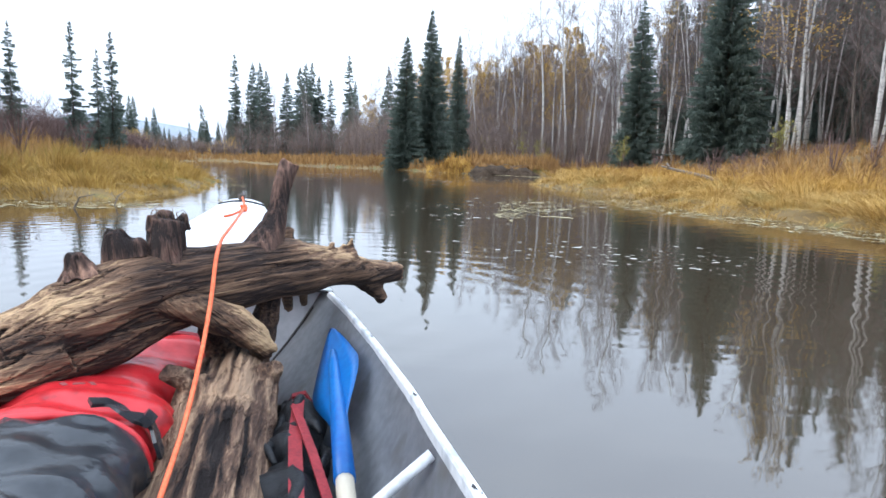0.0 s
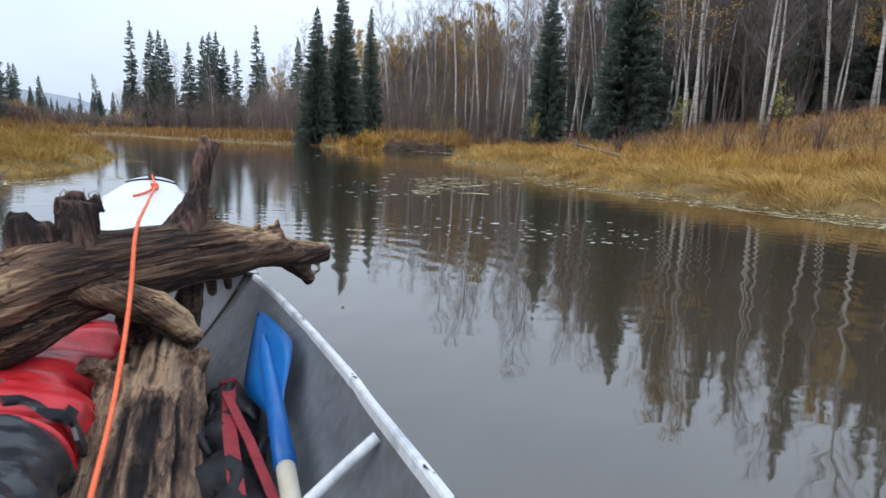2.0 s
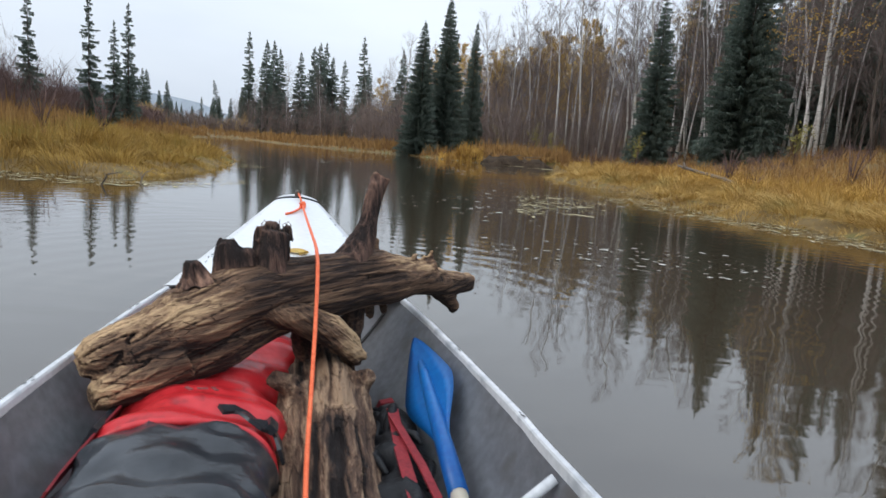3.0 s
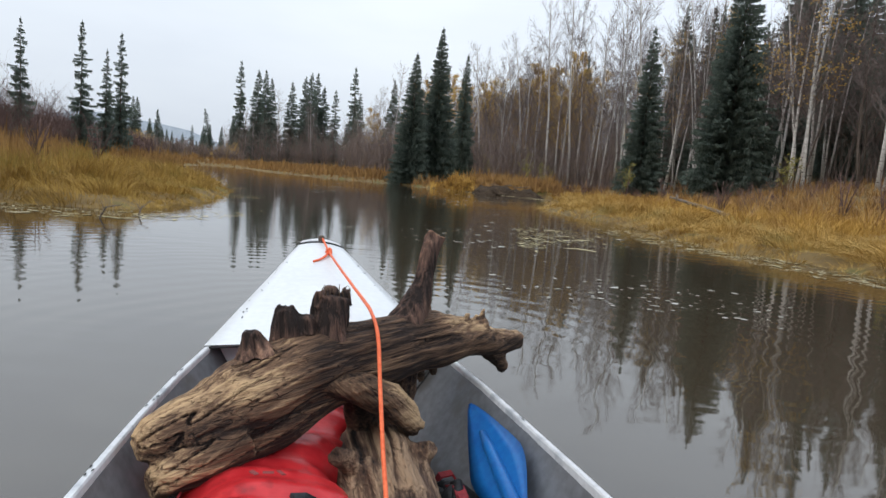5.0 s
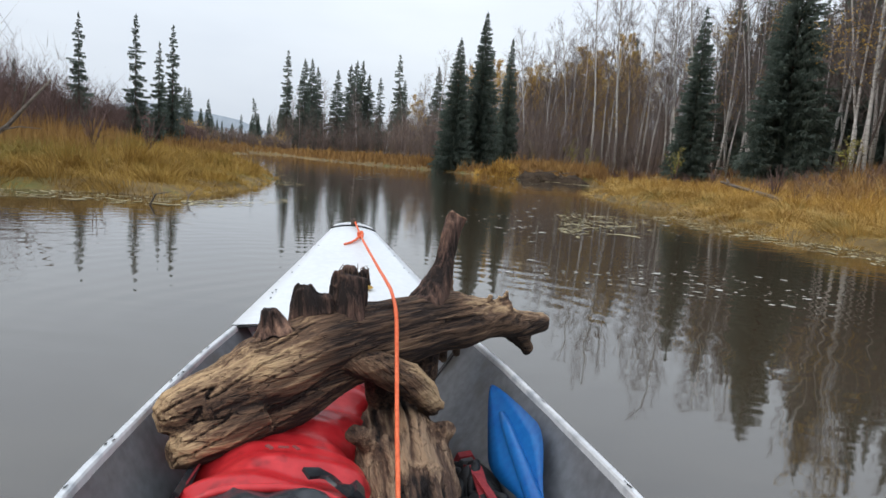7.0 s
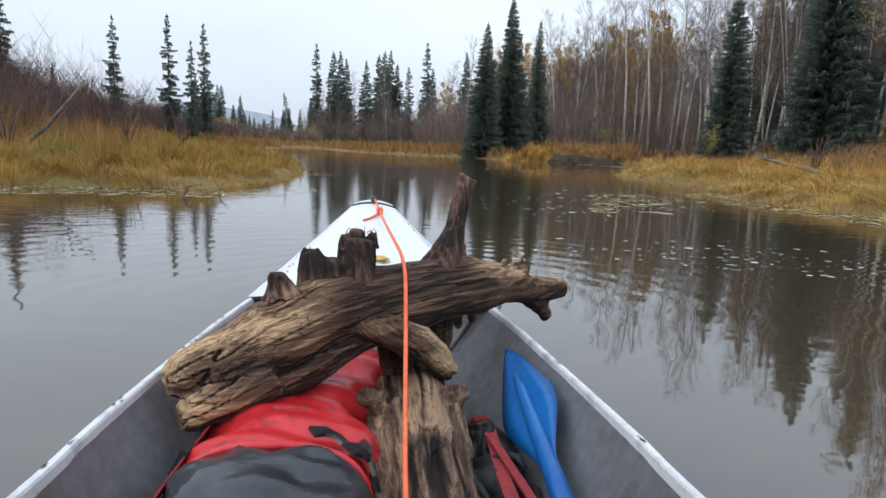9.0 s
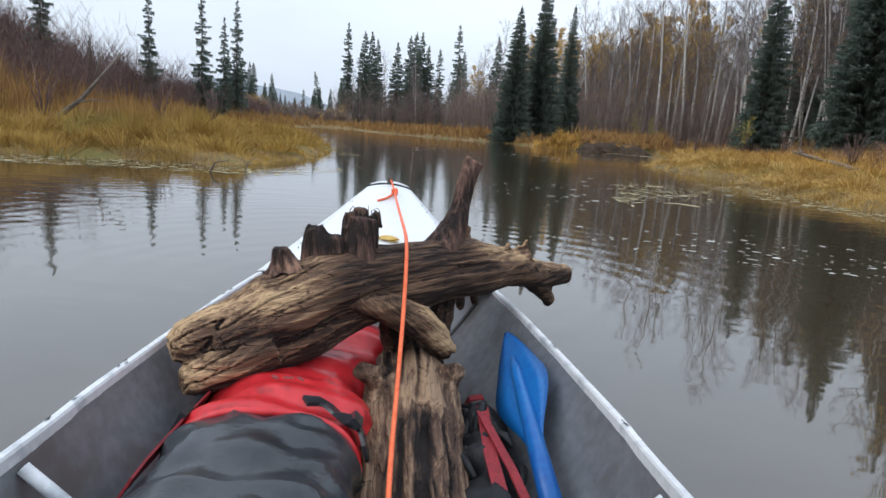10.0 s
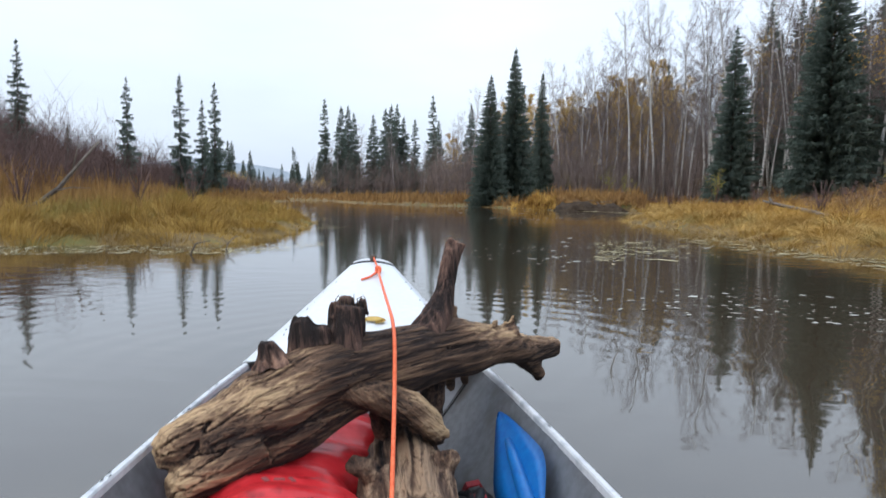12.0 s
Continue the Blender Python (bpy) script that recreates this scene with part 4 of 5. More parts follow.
OFFSHOOTS[1][1].tube([lg(0.140, 0.495), lg(0.160, 0.545), lg(0.176, 0.590), lg(0.188, 0.630), lg(0.199, 0.675), lg(0.212, 0.735), lg(0.222, 0.764)], [0.070, 0.052, 0.040, 0.034, 0.032, 0.030, 0.027], 12)
OFFSHOOTS[2][1].tube([lg(-0.049, 0.485), lg(-0.050, 0.53), lg(-0.050, 0.575), lg(-0.048, 0.602)], [0.072, 0.054, 0.044, 0.042], 12)
for x, z, r in ((-0.080, 0.618, 0.014), (-0.052, 0.622, 0.015), (-0.016, 0.626, 0.016), (-0.064, 0.622, 0.011)):
    OFFSHOOTS[2][1].tube([lg(x * 0.9 - 0.004, 0.58), lg(x, z)], [r * 1.7, r * 0.75], 7)
OFFSHOOTS[3][1].tube([lg(-0.122, 0.50, 0.02), lg(-0.132, 0.54, 0.02), lg(-0.138, 0.575, 0.02), lg(-0.140, 0.592, 0.02)], [0.046, 0.039, 0.031, 0.020], 10)
OFFSHOOTS[3][1].tube([lg(-0.105, 0.52, 0.0), lg(-0.108, 0.555, 0.0), lg(-0.110, 0.568, 0.0)], [0.034, 0.024, 0.015], 8)
OFFSHOOTS[4][1].tube([lg(-0.198, 0.475, 0.01), lg(-0.205, 0.505, 0.01), lg(-0.212, 0.524, 0.01), lg(-0.215, 0.536, 0.01)], [0.044, 0.028, 0.022, 0.013], 10)


def log_cracks(c, nrm):
    """Long drying cracks on the side facing the stern and on top."""
    ang = math.degrees(math.atan2(nrm[2], -nrm[1]))
    wob = 9 * noise.noise(Vector((c.x * 6, 1.0, 0))) + 1.2 * noise.noise(Vector((c.x * 14, 4.0, 0)))
    depth = 0.0
    for centre, x0, x1, wide, deep in ((37, -0.60, -0.22, 4.2, 0.012), (3, -0.60, -0.30, 4.4, 0.011), (-18, -0.40, 0.02, 4.2, 0.008), (60, -0.34, 0.06, 4.4, 0.006), (19, -0.35, 0.02, 3.8, 0.006), (82, -0.5, -0.12, 4.6, 0.006), (16, 0.08, 0.40, 5.0, 0.006), (46, 0.1, 0.46, 5.0, 0.005), (-6, -0.12, 0.2, 4.2, 0.005)):
        if x0 < c.x < x1:
            fade = min(1.0, (c.x - x0) * 12, (x1 - c.x) * 7)
            depth = max(depth, deep * fade * math.exp(-((ang - centre - wob) / wide) ** 2))
    return depth


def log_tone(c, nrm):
    # paler on upward faces of left end and nose, darker below and on stubs
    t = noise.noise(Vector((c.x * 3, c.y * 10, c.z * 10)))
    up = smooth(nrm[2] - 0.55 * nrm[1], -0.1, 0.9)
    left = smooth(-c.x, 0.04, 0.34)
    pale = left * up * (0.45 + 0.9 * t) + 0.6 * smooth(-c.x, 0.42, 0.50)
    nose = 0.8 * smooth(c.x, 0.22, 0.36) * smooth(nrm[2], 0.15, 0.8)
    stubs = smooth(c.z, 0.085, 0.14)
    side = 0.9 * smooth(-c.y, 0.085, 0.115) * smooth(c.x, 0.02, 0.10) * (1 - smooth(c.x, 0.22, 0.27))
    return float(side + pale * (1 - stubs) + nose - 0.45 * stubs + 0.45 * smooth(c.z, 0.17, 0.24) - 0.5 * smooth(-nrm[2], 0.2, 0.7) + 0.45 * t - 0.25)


rootlets = Build()
for k in range(7):
    g4 = random.Random(500 + k)
    x0 = -0.088 + 0.011 * k
    rootlets.tube([lg(x0, 0.600, -0.02), lg(x0 + g4.uniform(-0.010, 0.004), 0.622, -0.022), lg(x0 + g4.uniform(-0.02, 0.010), 0.626 + g4.uniform(0, 0.010), -0.02)], [0.0017, 0.0012, 0.0006], 5)
driftwood = thing("driftwood_log", LOG, "weathered brown driftwood root log with broken stubs, laid across the canoe", "log")
part("rootlets", rootlets.mesh("rootlets", [M_WOODDARK], True), driftwood, "dark hair-thin broken rootlets")
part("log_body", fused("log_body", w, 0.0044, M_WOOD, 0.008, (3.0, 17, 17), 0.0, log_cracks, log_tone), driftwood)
SHOOT_LABEL = {"side_root": "smooth pale side root curling down", "branch": "upright dark broken branch", "stub": "dark broken stub"}
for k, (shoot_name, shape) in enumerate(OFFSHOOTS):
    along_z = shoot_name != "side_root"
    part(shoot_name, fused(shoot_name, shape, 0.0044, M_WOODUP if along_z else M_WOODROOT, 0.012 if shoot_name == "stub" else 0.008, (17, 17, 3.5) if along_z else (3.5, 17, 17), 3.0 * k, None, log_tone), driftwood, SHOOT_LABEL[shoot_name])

w = Build()
w.tube([(0.105, -1.45, 0.17), (0.098, -1.62, 0.195), (0.096, -1.80, 0.185), (0.092, -2.0, 0.145), (0.085, -2.42, 0.075)], [0.085, 0.098, 0.105, 0.108, 0.105], 14, squash=0.95)
w.tube([(0.155, -1.55, 0.215), (0.160, -1.75, 0.215), (0.150, -1.95, 0.165), (0.135, -2.38, 0.09)], [0.045, 0.052, 0.055, 0.055], 9)
w.tube([(0.035, -1.55, 0.22), (0.030, -1.72, 0.225), (0.030, -1.95, 0.165), (0.025, -2.4, 0.08)], [0.040, 0.048, 0.052, 0.058], 9)
w.tube([(0.105, -1.50, 0.25), (0.105, -1.72, 0.258), (0.105, -1.90, 0.225), (0.105, -1.96, 0.20)], [0.05, 0.052, 0.05, 0.04], 9, squash=0.8)
w.tube([(0.05, -1.79, 0.245), (0.005, -1.80, 0.272), (-0.026, -1.81, 0.290)], [0.040, 0.023, 0.019], 9)
w.tube([(0.165, -1.70, 0.235), (0.195, -1.72, 0.268), (0.206, -1.73, 0.283)], [0.045, 0.028, 0.018], 9)
w.tube([(0.10, -1.50, 0.22), (0.05, -1.56, 0.33), (0.03, -1.60, 0.40)], [0.06, 0.05, 0.045], 9)
w.tube([(0.14, -1.55, 0.24), (0.165, -1.52, 0.33), (0.18, -1.50, 0.44)], [0.05, 0.042, 0.035], 9)


def slab_cracks(c, nrm):
    d = 0.0
    for k, x0 in enumerate((0.035, 0.065, 0.100, 0.135, 0.170)):
        line = x0 + 0.05 * (c.y + 1.9) * 0.35 + 0.012 * noise.noise(Vector((c.y * 9, k * 3.1, 0)))
        run = smooth(noise.noise(Vector((c.y * 4.5, k * 7.7, 2))), -0.25, 0.15)
        d = max(d, 0.008 * float(run) * math.exp(-((c.x - line) / 0.006) ** 2))
    hole = math.exp(-((c.x - 0.125 - 0.03 * noise.noise(Vector((c.y * 12, 0, 5)))) / 0.045) ** 2) * float(smooth(-c.y, 1.90, 1.98)) * float(smooth(noise.noise(Vector((c.x * 38, c.y * 3.5, 9.0))), -0.22, 0.18))
    fibres = 0.010 * abs(noise.noise(Vector((c.x * 42, c.y * 4, 1.0)))) + 0.006 * abs(noise.noise(Vector((c.x * 85, c.y * 9, 6.0))))
    edge = -1.885 + 0.035 * noise.noise(Vector((c.x * 22, 2.0, 0)))
    broken = 0.007 * float(smooth(edge - c.y, 0.0, 0.012)) * math.exp(-((c.x - 0.115) / 0.06) ** 2)
    return (d + fibres + broken + 0.022 * hole) * max(0.0, float(nrm[2]))


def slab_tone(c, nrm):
    # paler middle plate and upward faces, darker where higher and towards the left
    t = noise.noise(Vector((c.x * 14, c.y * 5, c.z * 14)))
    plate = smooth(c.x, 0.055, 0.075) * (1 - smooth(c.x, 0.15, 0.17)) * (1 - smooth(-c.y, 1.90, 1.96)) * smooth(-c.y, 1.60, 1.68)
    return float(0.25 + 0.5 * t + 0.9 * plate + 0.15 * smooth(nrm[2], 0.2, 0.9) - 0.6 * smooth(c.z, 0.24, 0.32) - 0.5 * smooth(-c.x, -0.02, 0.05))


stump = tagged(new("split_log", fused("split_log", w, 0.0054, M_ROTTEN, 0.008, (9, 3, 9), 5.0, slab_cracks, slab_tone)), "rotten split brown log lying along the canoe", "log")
stump.matrix_world = CANOE
w = Build()
for x, y, z in ((0.222, -1.45, 0.372), (0.262, -1.42, 0.385)):
    w.tube([(x - 0.02, y + 0.03, z + 0.09), (x, y + 0.01, z + 0.03), (x + 0.006, y, z - 0.012)], [0.022, 0.016, 0.010], 8)
roots = tagged(new("root_piece", fused("root_piece", w, 0.008, M_WOODDARK, 0.008, (9, 9, 5))), "dark knobbly root wood wedged under the log", "log")
roots.matrix_world = CANOE


def bag_part(name, rows, mats, wrinkle=0.010, seed=0.0, n=30, fold=26):
    """Lofts superellipse sections (y, cx, cz, rx, rz) with folds."""
    b = Build()
    out = []
    for j, (y, cx, cz, rx, rz) in enumerate(rows):
        row = []
        for k in range(n):
            a = 2 * math.pi * k / n
            ca, sa = math.cos(a), math.sin(a)
            x, z = rx * math.copysign(abs(ca) ** 0.75, ca), rz * math.copysign(abs(sa) ** 0.75, sa)
            f = 1 + (noise.noise(Vector((x * 7 + seed, y * 9, z * 7))) + 0.7 * (noise.noise(Vector((x * 4 + seed, y * fold, z * 5))) if fold > 10 else 0.8 - 2.2 * abs(noise.noise(Vector((x * 11 + seed, y * 11, z * 11)))))) * wrinkle / max(rx, rz) * 1.4
            row.append((cx + x * f, y, cz + z * f))
        out.append(row)
    b.grid(out, closed=True)
    for row in (out[0], out[-1]):
        c = sum((Vector(p) for p in row), Vector()) / n
        for k in range(n):
            b.face(row[k], row[(k + 1) % n], c)
    me = b.mesh(name, mats, True)
    bm = bmesh.new()
    bm.from_mesh(me)
    bmesh.ops.remove_doubles(bm, verts=bm.verts, dist=0.0005)
    bmesh.ops.recalc_face_normals(bm, faces=bm.faces)
    bm.to_mesh(me)
    bm.free()
    return me


def lerp_rows(keys, n):
    k = np.array(keys, float)
    t = np.linspace(0, len(keys) - 1, n)
    return [tuple(np.interp(q, range(len(keys)), k[:, c]) for c in range(5)) for q in t]


duffel = thing("dry_bag", CANOE, "wet red vinyl dry bag with black end, under the log", "bag")
part("body", bag_part("body", lerp_rows([(-1.34, -0.05, 0.16, 0.03, 0.03), (-1.36, -0.05, 0.17, 0.13, 0.10), (-1.45, -0.09, 0.165, 0.15, 0.125), (-1.8, -0.155, 0.155, 0.165, 0.130), (-1.98, -0.165, 0.148, 0.170, 0.132), (-2.06, -0.170, 0.142, 0.166, 0.132)], 90), [M_RED], 0.019, n=64), duffel)
part("end_panel", bag_part("end_panel", lerp_rows([(-2.05, -0.170, 0.142, 0.162, 0.128), (-2.2, -0.178, 0.138, 0.164, 0.130), (-2.38, -0.18, 0.135, 0.152, 0.122), (-2.48, -0.18, 0.13, 0.12, 0.09), (-2.50, -0.18, 0.13, 0.03, 0.03)], 60), [M_BLACKV], 0.016, 3.0, n=56, fold=8), duffel, "wet black vinyl end panel")


def strap(name, pts, width, mat, parent, label="", thick=0.003, up=(0, 0, 1)):
    b = Build()
    rows = []
    pts = [Vector(p) for p in pts]
    for i, p in enumerate(pts):
        d = (pts[min(i + 1, len(pts) - 1)] - pts[max(i - 1, 0)]).normalized()
        s = d.cross(Vector(up)).normalized() * width / 2
        u = s.cross(d).normalized() * thick
        rows.append([p - s, p + s, p + s + u, p - s + u])
    b.grid(rows, closed=True)
    return part(name, b.mesh(name, [mat]), parent, label)


BAG = [(-1.36, -0.05, 0.17, 0.13, 0.10), (-1.45, -0.09, 0.165, 0.15, 0.125), (-1.8, -0.155, 0.155, 0.165, 0.130), (-2.06, -0.170, 0.142, 0.168, 0.132), (-2.2, -0.178, 0.138, 0.164, 0.130), (-2.3, -0.18, 0.136, 0.160, 0.127)]


def on_bag(deg, y, off=0.010):
    """A place on the bag's skin and the direction away from it; deg runs up from its inner side."""
    k = np.array(BAG)[::-1]
    cx, cz, rx, rz = (float(np.interp(y, k[:, 0], k[:, c])) for c in (1, 2, 3, 4))
    ca, sa = math.cos(radians(deg)), math.sin(radians(deg))
    p = Vector((rx * math.copysign(abs(ca) ** 0.75, ca), 0, rz * math.copysign(abs(sa) ** 0.75, sa)))
    return Vector((cx, y, cz)) + p * (1 + off / p.length), p.normalized()


def bag_strap(name, track, width, mat, label, thick=0.004, off=0.010, parent=None):
    """A flat strap lying on the bag along a track of (degrees, y)."""
    b, rows = Build(), []
    spots = [on_bag(d, y, off) for d, y in track]
    for i, (p, u) in enumerate(spots):
        d = (spots[min(i + 1, len(spots) - 1)][0] - spots[max(i - 1, 0)][0]).normalized()
        s = d.cross(u).normalized() * width / 2
        rows.append([p - s, p + s, p + s + u * thick, p - s + u * thick])
    b.grid(rows, closed=True)
    b.face(*rows[0])
    b.face(*rows[-1])
    return part(name, b.mesh(name, [mat]), parent or duffel, label)


rim = [(-0.170 + 0.167 * math.copysign(abs(math.cos(a)) ** 0.75, math.cos(a)), -2.056, 0.142 + 0.133 * math.copysign(abs(math.sin(a)) ** 0.75, math.sin(a))) for a in np.linspace(0, math.pi, 22)]
piping = Build()
piping.tube(rim, [0.008] * 22, 6)
part("piping", piping.mesh("piping", [M_RED], True), duffel, "red piping round the end panel")
bag_strap("side_strap", [(150 + 4 * math.sin(k), -1.5 - 0.075 * k) for k in range(11)], 0.036, M_WEB, "red webbing strap down the side")
buckled = bag_strap("buckle_strap", [(78 - 7 * k, -2.02 + 0.012 * math.sin(k * 1.3)) for k in range(11)], 0.030, M_BLACKV, "black buckled strap", 0.007)
bag_strap("buckle", [(46 - 3 * k, -2.012) for k in range(4)], 0.042, M_BLACKV, "black plastic buckle", 0.016, parent=buckled)
bag_strap("carry_loop", [(158 - 1.5 * k, -1.82 - 0.05 * k) for k in range(5)], 0.05, M_BLACKV, "black webbing loop", 0.012)
bag_strap("top_strap", [(120 - 9 * k, -1.44) for k in range(9)], 0.035, M_WEB, "red top strap", 0.006)

for k in range(3):
    bag_strap("worn_print", [(92 - 4 * k + 2.5 * j, -1.93 + 0.016 * (j if k != 1 else 0.5)) for j in range(2)], 0.008, M_MARK, "faded grey print", 0.002, 0.014)

pack = thing("backpack", CANOE, "black backpack with red straps stuffed beside the paddle", "bag")
part("body", bag_part("body", lerp_rows([(-1.62, 0.262, 0.09, 0.02, 0.02), (-1.64, 0.262, 0.09, 0.045, 0.06), (-1.8, 0.250, 0.105, 0.062, 0.10), (-2.02, 0.240, 0.085, 0.066, 0.095), (-2.3, 0.240, 0.065, 0.075, 0.08), (-2.4, 0.24, 0.06, 0.05, 0.05)], 80), [M_PACK], 0.022, 8.0, n=60, fold=8), pack)
strap("shoulder_strap", [(0.255, -1.68, 0.165), (0.252, -1.8, 0.212), (0.244, -1.98, 0.190), (0.246, -2.28, 0.152)], 0.026, M_WEB, pack, "dark red shoulder strap", 0.005)
strap("cross_strap", [(0.243, -1.85, 0.216), (0.275, -2.05, 0.188), (0.305, -2.22, 0.140)], 0.017, M_WEB, pack, "dark red cross strap", 0.005)
strap("haul_loop", [(0.228, -1.68, 0.155), (0.243, -1.68, 0.190), (0.268, -1.68, 0.196), (0.292, -1.68, 0.16)], 0.03, M_WEB, pack, "dark red haul loop", 0.005)
for k, (a, b_) in enumerate((((0.208, -1.72, 0.175), (0.195, -2.05, 0.165)), ((0.232, -1.76, 0.205), (0.275, -1.95, 0.185)), ((0.195, -1.9, 0.165), (0.210, -2.25, 0.135)), ((0.28, -1.7, 0.17), (0.292, -2.1, 0.155)))):
    fold = Build()
    fold.tube([Vector(a).lerp(Vector(b_), t) + Vector((0.02 * math.sin(t * 7 + k), 0, 0.015 * math.sin(t * 9))) for t in np.linspace(0, 1, 9)], [0.006, 0.010, 0.013, 0.011, 0.009, 0.012, 0.011, 0.009, 0.005], 8)
    part("fold", fold.mesh("fold", [M_PACK], True), pack)

paddle = thing("paddle", CANOE, "blue plastic paddle with pale shaft leaning on the hull", "paddle")
b = Build()
P0, P1 = Vector((0.341, -1.565, 0.330)), Vector((0.336, -2.02, 0.205))
ax = (P1 - P0).normalized()
side = ax.cross(Vector((-0.72, 0.0, 0.69))).normalized()
nrm = side.cross(ax).normalized()
rows = []
for t in np.linspace(0, 1, 22):
    wd = 0.071 * min(1, (t / 0.52 + 0.01) ** 0.78) * (1 - 0.78 * smooth(t, 0.55, 1.0))
    rows.append([P0.lerp(P1, t) + side * wd * u + nrm * (s * 0.006 * (1 - 0.7 * abs(u)) + 0.010 * (u * u)) for u, s in ((-1, 0), (-0.5, 1), (0, 1.3), (0.5, 1), (1, 0), (0.5, -1), (0, -1.3), (-0.5, -1))])
b.grid(rows, closed=True)
b.face(*rows[0])
part("blade", b.mesh("blade", [M_BLUE], True), paddle, "bright blue plastic blade")
b = Build()
b.tube([P0.lerp(P1, t) + nrm * 0.010 for t in (0.28, 0.4, 0.7, 1.0)] + [P1 + ax * 0.135 + nrm * 0.01], [0.008, 0.013, 0.0165, 0.019, 0.020], 12)
part("sleeve", b.mesh("sleeve", [M_BLUE], True), paddle, "blue plastic shaft sleeve")
b = Build()
b.tube([P1 + ax * 0.13 + nrm * 0.01, P1 + ax * 0.62 + nrm * 0.01], [0.0165, 0.0165], 12)
part("shaft", b.mesh("shaft", [M_BEIGE], True), paddle, "pale cream shaft")


def cord(pts, n=60):
    pts = [Vector(p) for p in pts]
    out = []
    for k in range(n):
        t = k / (n - 1) * (len(pts) - 1)
        i = min(int(t), len(pts) - 2)
        u = t - i
        p0, p1, p2, p3 = pts[max(i - 1, 0)], pts[i], pts[i + 1], pts[min(i + 2, len(pts) - 1)]
        out.append(0.5 * ((2 * p1) + (p2 - p0) * u + (2 * p0 - 5 * p1 + 4 * p2 - p3) * u * u + (3 * p1 - p0 - 3 * p2 + p3) * u ** 3))
    return out


rope = thing("painter_rope", CANOE, "orange braided cord knotted to the bow", "rope")
b = Build()
line = cord([(0.0, -0.115, 0.698), (0.016, -0.20, 0.664), (0.024, -0.31, 0.642), (0.032, -0.6, 0.620), (0.047, -1.15, 0.585), (0.055, -1.45, 0.568), (0.058, -1.58, 0.556), (0.060, -1.70, 0.520), (0.060, -1.80, 0.42), (0.055, -1.97, 0.30), (0.048, -2.2, 0.215), (0.04, -2.9, 0.10)])
b.tube(line, [0.0046] * 60, 8)
part("cord", b.mesh("cord", [M_ROPE], True), rope)
b = Build()
knot = [Vector((0.024 + 0.010 * math.cos(a * 2.0), -0.31 + 0.03 * math.sin(a), 0.642 + 0.012 * math.sin(a * 3))) for a in np.linspace(0, 6.28, 30)]
b.tube(knot, [0.006] * 30, 8)
part("knot", b.mesh("knot", [M_ROPE], True), rope)
b = Build()
b.tube(cord([(0.022, -0.31, 0.640), (0.010, -0.37, 0.626), (-0.015, -0.42, 0.612), (-0.044, -0.45, 0.603)], 16), [0.005] * 16, 8)
part("tail", b.mesh("tail", [M_ROPE], True), rope, "loose orange cord end")
cleat = Build()
cleat.tube([(0, -0.10, 0.660), (0, -0.10, 0.702)], [0.013, 0.016], 10)
cleat.tube([(0, -0.085, 0.700), (0, -0.135, 0.697)], [0.008, 0.006], 8)
tagged(new("bow_eye", cleat.mesh("bow_eye", [M_BARK], True)), "small rusty bow eye holding the cord", "fitting").matrix_world = CANOE

def deck_top(x, y):
    w = half_beam(y) + 0.010
    return sheer(y) + 0.012 + crown(y) * (1 - (x / w) ** 2)


lb = Build()
for cx, cy, size, turn in ((0.012, -0.96, 0.026, 0.2), (0.034, -0.975, 0.018, 0.9)):
    leaf_rows = []
    for v in (-1, -0.5, 0, 0.5, 1):
        row = []
        for u in (-1, -0.6, -0.2, 0.2, 0.6, 1):
            px, py = size * u * 1.3, size * v * (1 - u * u) ** 0.6
            x, y = cx + px * math.cos(turn) - py * math.sin(turn), cy + px * math.sin(turn) + py * math.cos(turn)
            row.append((x, y, deck_top(x, y) + 0.004 + 0.006 * v * v))
        leaf_rows.append(row)
    lb.grid(leaf_rows)
tagged(new("fallen_leaf", lb.mesh("fallen_leaf", [M_LEAF])), "yellow fallen leaf on the white deck", "leaf").matrix_world = CANOE


# ---- bank details ----
M_GREYLOG = wood_material("grey_dead_wood", (0.025, 0.019, 0.015), (0.085, 0.066, 0.052), (0.20, 0.165, 0.135), 1)


def stick(name, label, pts, radii, mat, category, twigs=()):
    ob = thing(name, Matrix.Translation(pts[0]), label, category)
    o = Vector(pts[0])
    b = Build()
    b.tube([Vector(p) - o for p in pts], radii, 9)
    part("stem", b.mesh("stem", [mat], True), ob)
    for tw in twigs:
        t = Build()
        t.tube([Vector(p) - o for p in tw], [radii[-1] * 1.1 * (1 - 0.75 * i / (len(tw) - 1)) for i in range(len(tw))], 5)
        part("branch", t.mesh("branch", [mat], True), ob)
    return ob


def on_land(az, r, up):
    p = polar(az, r)
    p.z = max(0, ground_z(p.x, p.y)) + up
    return p


